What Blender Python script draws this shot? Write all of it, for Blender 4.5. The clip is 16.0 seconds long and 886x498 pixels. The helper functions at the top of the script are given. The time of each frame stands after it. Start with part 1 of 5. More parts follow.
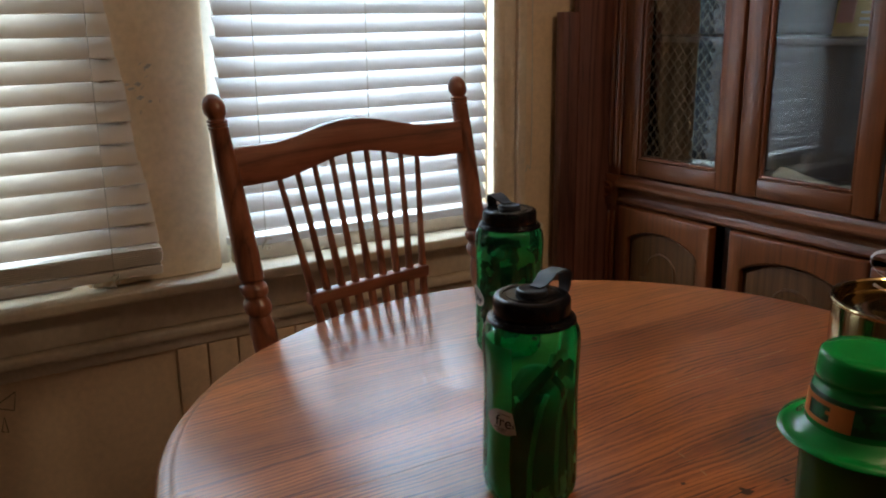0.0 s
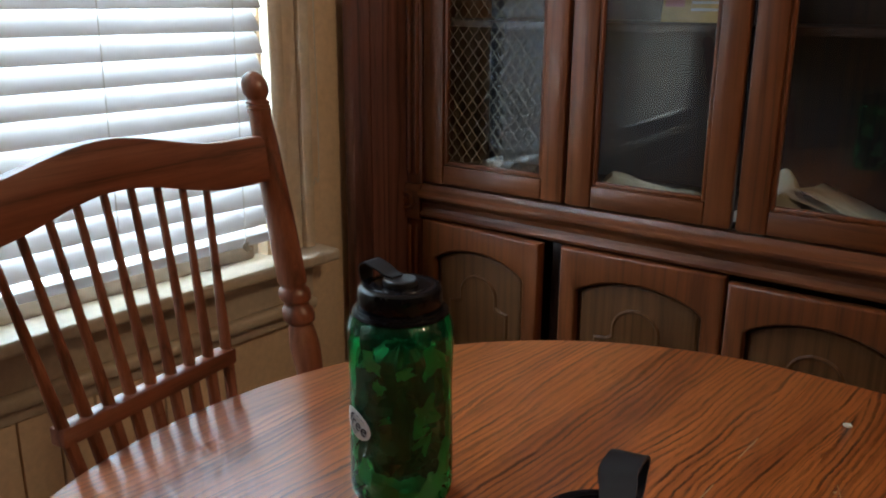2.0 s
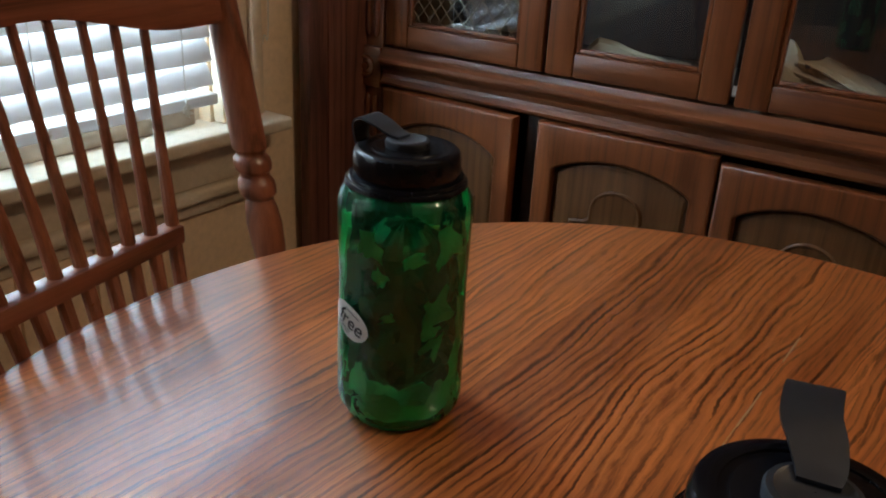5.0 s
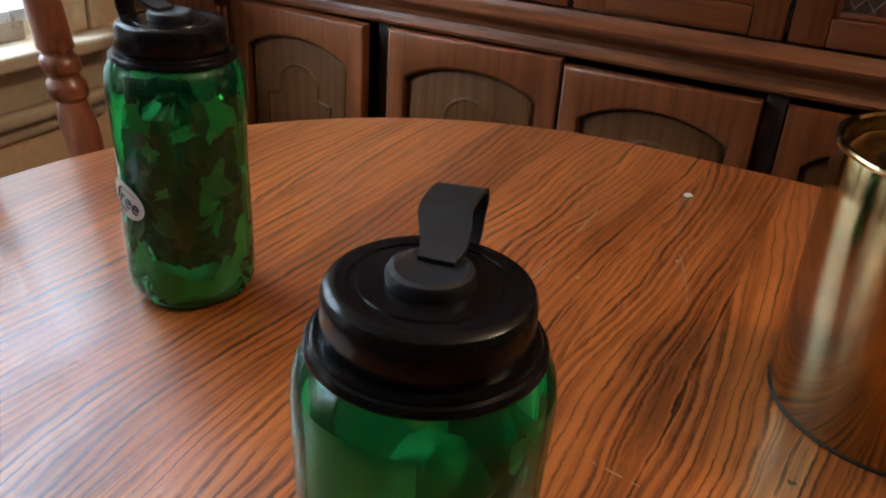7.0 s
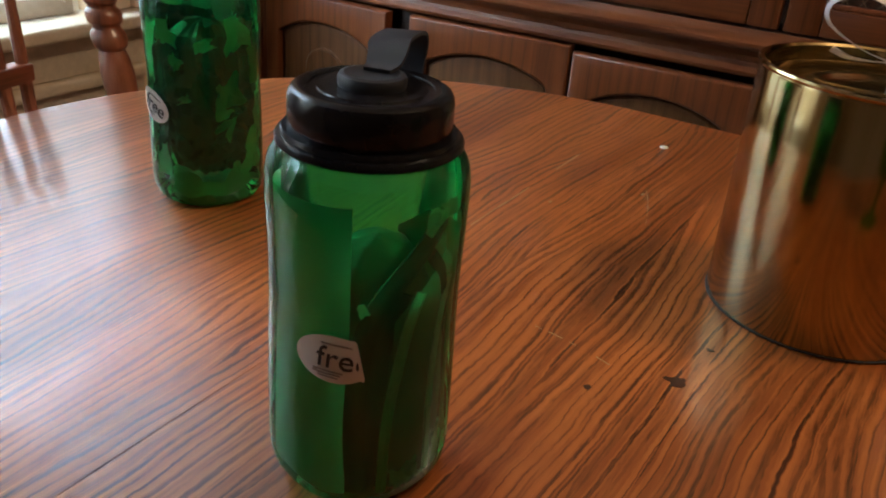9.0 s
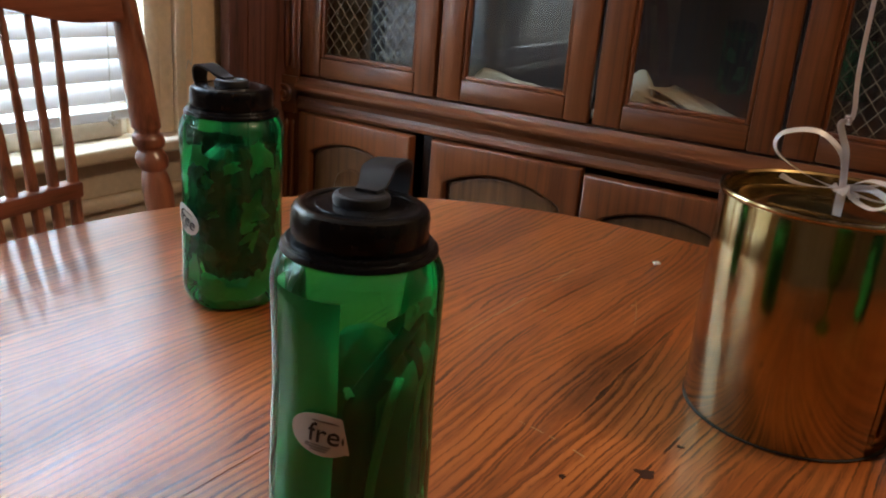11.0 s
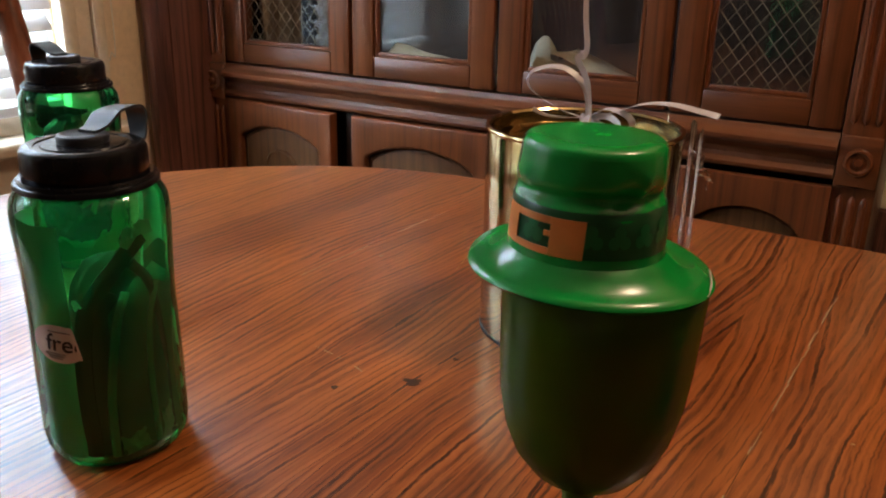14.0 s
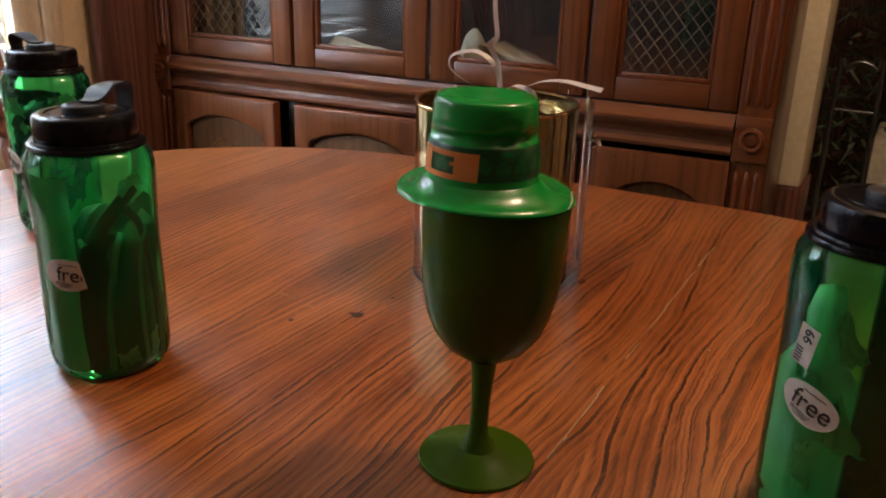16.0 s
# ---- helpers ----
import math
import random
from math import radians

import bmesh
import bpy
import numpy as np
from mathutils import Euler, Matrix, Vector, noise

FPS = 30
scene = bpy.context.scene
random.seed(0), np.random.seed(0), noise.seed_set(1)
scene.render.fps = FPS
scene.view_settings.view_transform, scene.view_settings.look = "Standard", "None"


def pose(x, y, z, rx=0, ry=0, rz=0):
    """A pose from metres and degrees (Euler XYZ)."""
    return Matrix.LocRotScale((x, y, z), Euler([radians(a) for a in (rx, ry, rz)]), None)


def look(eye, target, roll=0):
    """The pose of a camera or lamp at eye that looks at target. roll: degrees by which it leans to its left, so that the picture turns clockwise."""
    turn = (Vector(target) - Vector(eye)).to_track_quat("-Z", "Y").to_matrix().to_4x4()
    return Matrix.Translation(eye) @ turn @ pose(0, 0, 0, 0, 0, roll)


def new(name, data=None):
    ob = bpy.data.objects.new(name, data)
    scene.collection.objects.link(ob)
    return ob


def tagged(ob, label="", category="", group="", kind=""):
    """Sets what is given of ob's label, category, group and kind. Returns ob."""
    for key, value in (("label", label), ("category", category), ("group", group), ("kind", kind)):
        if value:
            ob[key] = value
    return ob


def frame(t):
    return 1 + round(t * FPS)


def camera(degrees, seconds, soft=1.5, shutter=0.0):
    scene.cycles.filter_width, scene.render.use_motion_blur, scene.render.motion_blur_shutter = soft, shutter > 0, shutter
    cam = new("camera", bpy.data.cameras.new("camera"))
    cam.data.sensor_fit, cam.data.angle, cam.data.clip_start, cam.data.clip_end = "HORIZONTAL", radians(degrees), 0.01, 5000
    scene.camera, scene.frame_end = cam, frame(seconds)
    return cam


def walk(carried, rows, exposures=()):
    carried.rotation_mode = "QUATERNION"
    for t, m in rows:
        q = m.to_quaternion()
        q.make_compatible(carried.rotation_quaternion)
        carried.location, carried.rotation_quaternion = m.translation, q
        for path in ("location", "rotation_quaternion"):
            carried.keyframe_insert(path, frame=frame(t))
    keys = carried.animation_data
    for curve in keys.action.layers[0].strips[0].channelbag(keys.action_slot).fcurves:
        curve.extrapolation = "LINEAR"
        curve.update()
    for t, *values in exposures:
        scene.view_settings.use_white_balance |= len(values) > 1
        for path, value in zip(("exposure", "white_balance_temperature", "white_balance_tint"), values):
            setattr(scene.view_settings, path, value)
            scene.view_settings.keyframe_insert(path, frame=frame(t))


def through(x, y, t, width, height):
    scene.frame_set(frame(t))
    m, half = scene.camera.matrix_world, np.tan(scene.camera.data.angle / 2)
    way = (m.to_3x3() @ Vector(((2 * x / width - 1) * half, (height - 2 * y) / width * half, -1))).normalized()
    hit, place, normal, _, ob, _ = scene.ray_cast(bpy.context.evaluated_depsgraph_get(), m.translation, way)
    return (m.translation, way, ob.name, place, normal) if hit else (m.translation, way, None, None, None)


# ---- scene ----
cam = camera(54.7, 16.0, soft=2.0)
PATH = [
    (0, (0.04, 0.026, 1.204), (1.048, 1.673, 0.683), -0.8),
    (0.5, (0.045, 0.135, 1.227), (1.139, 1.737, 0.739), -0.8),
    (1, (0.063, 0.255, 1.23), (1.326, 1.715, 0.707), -0.4),
    (1.5, (0.129, 0.382, 1.206), (1.467, 1.76, 0.65), -1.2),
    (2, (0.192, 0.473, 1.188), (1.676, 1.695, 0.633), 0.4),
    (2.5, (0.21, 0.521, 1.163), (1.709, 1.703, 0.566), 1.5),
    (3, (0.232, 0.575, 1.139), (1.708, 1.689, 0.376), 2.2),
    (3.2, (0.244, 0.596, 1.13), (1.719, 1.698, 0.35), 2.3),
    (5.3, (0.273, 0.611, 1.122), (1.783, 1.632, 0.299), 3.3),
    (5.5, (0.276, 0.61, 1.12), (1.783, 1.621, 0.278), 3.3),
    (6, (0.291, 0.592, 1.114), (1.806, 1.559, 0.237), 3.6),
    (6.5, (0.298, 0.557, 1.105), (1.854, 1.436, 0.207), 3.5),
    (7, (0.292, 0.519, 1.096), (1.864, 1.324, 0.158), 3.9),
    (7.5, (0.275, 0.487, 1.079), (1.832, 1.284, 0.11), 3.9),
    (8, (0.248, 0.463, 1.069), (1.798, 1.284, 0.108), 4.2),
    (8.5, (0.23, 0.441, 1.065), (1.774, 1.288, 0.117), 4.3),
    (9, (0.211, 0.423, 1.06), (1.765, 1.303, 0.159), 4.9),
    (9.5, (0.202, 0.412, 1.064), (1.808, 1.369, 0.354), 4.9),
    (9.7, (0.199, 0.411, 1.062), (1.807, 1.38, 0.374), 5.0),
    (11.8, (0.159, 0.309, 1.09), (1.738, 1.349, 0.441), 3.6),
    (12, (0.174, 0.293, 1.081), (1.751, 1.337, 0.431), 3.3),
    (12.5, (0.226, 0.253, 1.074), (1.812, 1.276, 0.413), 2.1),
    (13, (0.243, 0.228, 1.077), (1.79, 1.274, 0.361), 1.2),
    (13.5, (0.23, 0.198, 1.07), (1.787, 1.248, 0.38), 1.5),
    (14, (0.201, 0.177, 1.073), (1.783, 1.192, 0.391), 1.2),
    (14.5, (0.182, 0.155, 1.079), (1.861, 1.009, 0.408), 2.4),
    (15, (0.153, 0.147, 1.078), (1.834, 1.006, 0.415), 2.3),
    (15.5, (0.125, 0.128, 1.073), (1.809, 0.972, 0.402), 2.3),
    (16, (0.086, 0.098, 1.083), (1.735, 0.995, 0.393), 1.6),
]
walk(cam, [(t, look(eye, target, roll)) for t, eye, target, roll in PATH],
     exposures=[(0.0, -0.10, 6050, 10), (1.0, -0.16, 6000, 9), (2.5, 0.20, 5980, 8.5), (5.5, 0.26, 5820, 5.5), (7.0, 0.70, 6000, 8.5),
                (8.5, 0.70, 6000, 8.5), (12.0, 0.66, 6100, 10.5), (12.6, 0.76, 6160, 12), (13.9, 0.84, 6200, 13), (14.6, 1.25, 6150, 11.5),
                (15.5, 1.30, 6130, 11), (16.0, 0.92, 6320, 16)])

# ---- light ----
world = bpy.data.worlds.new("sky")
scene.world = world
world.use_nodes = True
wn = world.node_tree.nodes
sky = wn.new("ShaderNodeTexSky")
sky.sky_type, sky.sun_disc = "NISHITA", False
sky.sun_elevation, sky.sun_rotation = radians(35), radians(20)
world.node_tree.links.new(sky.outputs[0], wn["Background"].inputs[0])
wn["Background"].inputs[1].default_value = 0.12


def lamp(name, kind, m, power, colour, size=0.1, size_y=None):
    data = bpy.data.lights.new(name, kind)
    data.energy, data.color = power, colour
    if kind == "AREA":
        data.shape, data.size, data.size_y = "RECTANGLE", size, size_y or size
    else:
        data.shadow_soft_size = size
    ob = new(name, data)
    ob.matrix_basis = m
    return ob


DAY = (0.70, 0.86, 1.0)
lamp("daylight_window_1", "AREA", look((0.0, 2.06, 1.40), (0.0, 0.0, 1.0)), 55, DAY, 0.88, 1.40)
lamp("daylight_window_2", "AREA", look((0.935, 2.06, 1.40), (0.935, 0.0, 1.0)), 64, DAY, 0.68, 1.40)
lamp("ceiling_light", "POINT", pose(1.15, -0.10, 2.15), 17, (1.0, 0.71, 0.44), 0.09)


# ---- materials ----
def material(name):
    m = bpy.data.materials.new(name)
    m.use_nodes = True
    return m, m.node_tree.nodes, m.node_tree.links, m.node_tree.nodes["Principled BSDF"]


def ramp(nodes, stops):
    r = nodes.new("ShaderNodeValToRGB")
    while len(r.color_ramp.elements) < len(stops):
        r.color_ramp.elements.new(0.5)
    for e, (p, c) in zip(r.color_ramp.elements, stops):
        e.position, e.color = p, (*c, 1)
    return r


def mapped(nodes, links, scale, rot=(0, 0, 0), kind="Object", per_object=0.0):
    tc = nodes.new("ShaderNodeTexCoord")
    mp = nodes.new("ShaderNodeMapping")
    mp.inputs["Scale"].default_value, mp.inputs["Rotation"].default_value = scale, rot
    links.new(tc.outputs[kind], mp.inputs["Vector"])
    if per_object:
        info, mul = nodes.new("ShaderNodeObjectInfo"), nodes.new("ShaderNodeMath")
        mul.operation = "MULTIPLY"
        mul.inputs[1].default_value = per_object
        links.new(info.outputs["Random"], mul.inputs[0])
        links.new(mul.outputs[0], mp.inputs["Location"])
    return mp


def noise_tex(nodes, links, mp, scale, detail=4, rough=0.55, distortion=0.0):
    n = nodes.new("ShaderNodeTexNoise")
    n.inputs["Scale"].default_value, n.inputs["Detail"].default_value = scale, detail
    n.inputs["Roughness"].default_value, n.inputs["Distortion"].default_value = rough, distortion
    links.new(mp.outputs[0], n.inputs["Vector"])
    return n


def mix(nodes, links, fac, a, b, mode="MIX"):
    m = nodes.new("ShaderNodeMix")
    m.data_type, m.blend_type = "RGBA", mode
    for sock, v in ((m.inputs[0], fac), (m.inputs[6], a), (m.inputs[7], b)):
        if isinstance(v, (int, float)):
            sock.default_value = v
        elif isinstance(v, tuple):
            sock.default_value = (*v, 1)
        else:
            links.new(v, sock)
    return m.outputs[2]


def bump(nodes, links, b, height, strength, distance=0.001):
    n = nodes.new("ShaderNodeBump")
    n.inputs["Strength"].default_value, n.inputs["Distance"].default_value = strength, distance
    links.new(height, n.inputs["Height"])
    links.new(n.outputs[0], b.inputs["Normal"])


def wood(name, dark, mid, light, along="x", rough=0.3, grain=1.0, coat=0.0, rings=1.0, pores=0.75, straight=34.0):
    """Flat-sawn oak: broad uneven rings, long dark pores and fine streaks along one axis."""
    m, nodes, links, b = material(name)
    s = {"x": (0.07, 1, 1), "y": (1, 0.07, 1), "z": (1, 1, 0.07)}[along]
    fine = {"x": (0.02, 1, 1), "y": (1, 0.02, 1), "z": (1, 1, 0.02)}[along]
    broad = mapped(nodes, links, tuple(v * grain for v in s), per_object=7.0)
    thin = mapped(nodes, links, tuple(v * grain for v in fine), per_object=3.0)
    field = noise_tex(nodes, links, broad, 5.0, 2, 0.4, 0.25)
    band = nodes.new("ShaderNodeMath")
    band.operation = "MULTIPLY_ADD"
    band.inputs[1].default_value = 13.0 * rings
    links.new(field.outputs["Fac"], band.inputs[0])
    axes, across = nodes.new("ShaderNodeSeparateXYZ"), nodes.new("ShaderNodeMath")
    links.new(broad.outputs[0], axes.inputs[0])
    across.operation = "MULTIPLY_ADD"
    links.new(axes.outputs["X" if along == "y" else "Y"], across.inputs[0])
    across.inputs[1].default_value = straight * rings
    links.new(axes.outputs["Z" if along == "x" else "X"], across.inputs[2])
    links.new(across.outputs[0], band.inputs[2])
    fract = nodes.new("ShaderNodeMath")
    fract.operation = "FRACT"
    links.new(band.outputs[0], fract.inputs[0])
    ring = ramp(nodes, [(0.0, dark), (0.10, mid), (0.55, light), (0.86, mid), (1.0, dark)])
    links.new(fract.outputs[0], ring.inputs[0])
    streak = noise_tex(nodes, links, thin, 85, 5, 0.65)
    shade = ramp(nodes, [(0.32, (0.72, 0.66, 0.62)), (0.62, (1.08, 1.08, 1.08))])
    links.new(streak.outputs["Fac"], shade.inputs[0])
    col = mix(nodes, links, 0.85, ring.outputs[0], shade.outputs[0], "MULTIPLY")
    pore_map = mapped(nodes, links, tuple(v * grain * (1.6 if v < 0.5 else 1.0) for v in fine))
    pore = noise_tex(nodes, links, pore_map, 330, 2, 0.5)
    early = ramp(nodes, [(0.0, (1, 1, 1)), (0.3, (0.35,) * 3), (0.75, (0.1,) * 3), (1.0, (1, 1, 1))])
    links.new(fract.outputs[0], early.inputs[0])
    dots = ramp(nodes, [(0.50, (0, 0, 0)), (0.60, (1, 1, 1))])
    links.new(pore.outputs["Fac"], dots.inputs[0])
    both = mix(nodes, links, 1.0, dots.outputs[0], early.outputs[0], "MULTIPLY")
    amount = mix(nodes, links, pores, (0.0, 0.0, 0.0), both)
    col = mix(nodes, links, amount, col, tuple(v * 0.35 for v in dark))
    plain = mapped(nodes, links, (1, 1, 1))
    wear = noise_tex(nodes, links, plain, 4.5, 5, 0.6)
    tone = ramp(nodes, [(0.3, (0.82, 0.8, 0.78)), (0.7, (1.08, 1.08, 1.08))])
    links.new(wear.outputs["Fac"], tone.inputs[0])
    col = mix(nodes, links, 1.0, col, tone.outputs[0], "MULTIPLY")
    links.new(col, b.inputs["Base Color"])
    smear = noise_tex(nodes, links, plain, 16, 4, 0.7)
    rr = nodes.new("ShaderNodeMapRange")
    rr.inputs[3].default_value, rr.inputs[4].default_value = rough * 0.75, rough * 1.35
    links.new(smear.outputs["Fac"], rr.inputs[0])
    links.new(rr.outputs[0], b.inputs["Roughness"])
    b.inputs["Coat Weight"].default_value, b.inputs["Coat Roughness"].default_value = coat, 0.18
    bump(nodes, links, b, streak.outputs["Fac"], 0.25, 0.0006)
    return m


def oak_top(name, dark, mid, light, board):
    """Red oak boards glued side by side: crisp wavy growth lines, open dark pores, worn varnish."""
    m, nodes, links, b = material(name)

    def node(kind, op=None, *values):
        n = nodes.new(kind)
        if op:
            n.operation = op
        for i, v in enumerate(values):
            if isinstance(v, bpy.types.NodeSocket):
                links.new(v, n.inputs[i])
            elif v is not None:
                n.inputs[i].default_value = v
        return n.outputs[0]

    plain = mapped(nodes, links, (1, 1, 1))
    axes = nodes.new("ShaderNodeSeparateXYZ")
    links.new(plain.outputs[0], axes.inputs[0])
    x, y = axes.outputs[0], axes.outputs[1]
    number = node("ShaderNodeMath", "FLOOR", node("ShaderNodeMath", "DIVIDE", y, board))
    odd = nodes.new("ShaderNodeTexWhiteNoise")
    odd.noise_dimensions = "1D"
    links.new(number, odd.inputs["W"])

    def place(sx, sy, jump=1.0):
        c = nodes.new("ShaderNodeCombineXYZ")
        links.new(node("ShaderNodeMath", "MULTIPLY_ADD", x, sx, node("ShaderNodeMath", "MULTIPLY", odd.outputs[0], 9.0 * jump)), c.inputs[0])
        links.new(node("ShaderNodeMath", "MULTIPLY", y, sy), c.inputs[1])
        links.new(node("ShaderNodeMath", "MULTIPLY", number, 3.7 * jump), c.inputs[2])
        return c

    sway = noise_tex(nodes, links, place(2.3, 5.0), 1.0, 0.0, 0.4).outputs["Fac"]
    jag = noise_tex(nodes, links, place(26.0, 30.0), 1.0, 0, 0.5).outputs["Fac"]
    line = node("ShaderNodeMath", "MULTIPLY_ADD", y, 120.0, node("ShaderNodeMath", "MULTIPLY", odd.outputs[0], 17.0))
    line = node("ShaderNodeMath", "MULTIPLY_ADD", sway, 10.0, line)
    line = node("ShaderNodeMath", "MULTIPLY_ADD", jag, 0.5, line)
    swell = noise_tex(nodes, links, place(4.5, 13.0), 1.0, 1, 0.5).outputs["Fac"]
    line = node("ShaderNodeMath", "MULTIPLY_ADD", swell, 3.0, line)
    rag = noise_tex(nodes, links, place(170.0, 30.0), 1.0, 0, 0.5).outputs["Fac"]
    line = node("ShaderNodeMath", "MULTIPLY_ADD", rag, 0.16, line)
    years = nodes.new("ShaderNodeTexNoise")
    years.noise_dimensions = "1D"
    years.inputs["Detail"].default_value = 1.0
    links.new(node("ShaderNodeMath", "MULTIPLY", line, 0.43), years.inputs["W"])
    line = node("ShaderNodeMath", "MULTIPLY_ADD", years.outputs[0], 0.9, line)
    year = nodes.new("ShaderNodeTexWhiteNoise")
    year.noise_dimensions = "1D"
    links.new(node("ShaderNodeMath", "FLOOR", line), year.inputs["W"])
    part_of = node("ShaderNodeMath", "FRACT", line)
    wide = node("ShaderNodeMath", "MULTIPLY_ADD", year.outputs[0], 1.1, 0.5)
    part_of = node("ShaderNodeMath", "MINIMUM", node("ShaderNodeMath", "MULTIPLY", part_of, wide), 1.0)
    ring = ramp(nodes, [(0.0, mid), (0.06, dark), (0.25, dark), (0.34, mid), (0.60, light), (1.0, mid)])
    links.new(part_of, ring.inputs[0])
    bold = noise_tex(nodes, links, place(4.0, 26.0), 1.0, 3, 0.6).outputs["Fac"]
    some = ramp(nodes, [(0.36, (0.45,) * 3), (0.52, (1, 1, 1))])
    links.new(bold, some.inputs[0])
    each = ramp(nodes, [(0.0, (0.45,) * 3), (0.5, (1, 1, 1))])
    links.new(year.outputs[0], each.inputs[0])
    many = mix(nodes, links, 1.0, some.outputs[0], each.outputs[0], "MULTIPLY")
    dash = noise_tex(nodes, links, place(30.0, 300.0, 0.5), 1.0, 3, 0.65).outputs["Fac"]
    broken = ramp(nodes, [(0.36, (0.40,) * 3), (0.50, (1, 1, 1))])
    links.new(dash, broken.inputs[0])
    many = mix(nodes, links, 1.0, many, broken.outputs[0], "MULTIPLY")
    col = mix(nodes, links, many, tuple((p + q) / 2 for p, q in zip(mid, light)), ring.outputs[0])
    pore = noise_tex(nodes, links, place(34.0, 480.0, 0.3), 1.0, 1, 0.5).outputs["Fac"]
    dots = ramp(nodes, [(0.52, (0, 0, 0)), (0.64, (1, 1, 1))])
    links.new(pore, dots.inputs[0])
    early = ramp(nodes, [(0.0, (0.2,) * 3), (0.12, (0.9,) * 3), (0.30, (0.8,) * 3), (0.5, (0.22,) * 3), (1.0, (0.2,) * 3)])
    links.new(part_of, early.inputs[0])
    both = mix(nodes, links, 1.0, dots.outputs[0], early.outputs[0], "MULTIPLY")
    col = mix(nodes, links, mix(nodes, links, 0.5, (0.0, 0.0, 0.0), both), col, tuple(v * 0.45 for v in dark))
    tint = ramp(nodes, [(0.0, (0.86, 0.84, 0.82)), (0.5, (1.0, 1.0, 1.0)), (1.0, (1.10, 1.12, 1.14))])
    links.new(odd.outputs[0], tint.inputs[0])
    col = mix(nodes, links, 1.0, col, tint.outputs[0], "MULTIPLY")
    cloud = noise_tex(nodes, links, place(3.0, 16.0), 1.0, 3, 0.6)
    deep = ramp(nodes, [(0.34, (0.72, 0.66, 0.63)), (0.54, (1.05, 1.05, 1.05))])
    links.new(cloud.outputs["Fac"], deep.inputs[0])
    col = mix(nodes, links, 1.0, col, deep.outputs[0], "MULTIPLY")
    wear = noise_tex(nodes, links, plain, 5.5, 5, 0.6)
    tone = ramp(nodes, [(0.3, (0.80, 0.77, 0.74)), (0.7, (1.08, 1.08, 1.08))])
    links.new(wear.outputs["Fac"], tone.inputs[0])
    col = mix(nodes, links, 1.0, col, tone.outputs[0], "MULTIPLY")
    links.new(col, b.inputs["Base Color"])
    b.inputs["Roughness"].default_value = 0.33
    smear = noise_tex(nodes, links, place(7.0, 22.0, 0.2), 1.0, 5, 0.7)
    gloss = nodes.new("ShaderNodeMapRange")
    gloss.inputs[1].default_value, gloss.inputs[2].default_value = 0.3, 0.7
    gloss.inputs[3].default_value, gloss.inputs[4].default_value = 0.13, 0.27
    links.new(smear.outputs["Fac"], gloss.inputs[0])
    links.new(gloss.outputs[0], b.inputs["Coat Roughness"])
    b.inputs["Coat Weight"].default_value = 0.6
    relief = nodes.new("ShaderNodeBump")
    relief.inputs["Strength"].default_value, relief.inputs["Distance"].default_value = 0.12, 0.0005
    relief.invert = True
    links.new(both, relief.inputs["Height"])
    links.new(relief.outputs[0], b.inputs["Normal"])
    links.new(relief.outputs[0], b.inputs["Coat Normal"])
    return m


def paint(name, colour, rough=0.6, stain=(0.75, 0.68, 0.55), amount=0.35, scale=3.0, relief=0.25):
    """Old wall paint, patchy and slightly dirty."""
    m, nodes, links, b = material(name)
    mp = mapped(nodes, links, (1, 1, 1))
    big = noise_tex(nodes, links, mp, scale, 6, 0.65, 0.4)
    patch = ramp(nodes, [(0.42, (0, 0, 0)), (0.72, (amount,) * 3)])
    links.new(big.outputs["Fac"], patch.inputs[0])
    col = mix(nodes, links, patch.outputs[0], colour, tuple(c * s for c, s in zip(colour, stain)))
    fine = noise_tex(nodes, links, mp, 70, 4, 0.6)
    grit = ramp(nodes, [(0.3, (0.9, 0.9, 0.9)), (0.7, (1.05, 1.05, 1.05))])
    links.new(fine.outputs["Fac"], grit.inputs[0])
    col = mix(nodes, links, 1.0, col, grit.outputs[0], "MULTIPLY")
    links.new(col, b.inputs["Base Color"])
    b.inputs["Roughness"].default_value = rough
    bump(nodes, links, b, fine.outputs["Fac"], relief, 0.001)
    return m


def plastic(name, colour, rough=0.3, vary=0.12, relief=0.05, metal=0.0, spec=0.5):
    m, nodes, links, b = material(name)
    mp = mapped(nodes, links, (1, 1, 1))
    n = noise_tex(nodes, links, mp, 45, 5, 0.6)
    r = ramp(nodes, [(0.3, tuple(c * (1 - vary) for c in colour)), (0.7, tuple(min(1, c * (1 + vary)) for c in colour))])
    links.new(n.outputs["Fac"], r.inputs[0])
    links.new(r.outputs[0], b.inputs["Base Color"])
    smear = nodes.new("ShaderNodeMapRange")
    smear.inputs[3].default_value, smear.inputs[4].default_value = rough * 0.7, rough * 1.3
    links.new(n.outputs["Fac"], smear.inputs[0])
    links.new(smear.outputs[0], b.inputs["Roughness"])
    b.inputs["Metallic"].default_value, b.inputs["Specular IOR Level"].default_value = metal, spec
    bump(nodes, links, b, n.outputs["Fac"], relief, 0.0006)
    return m


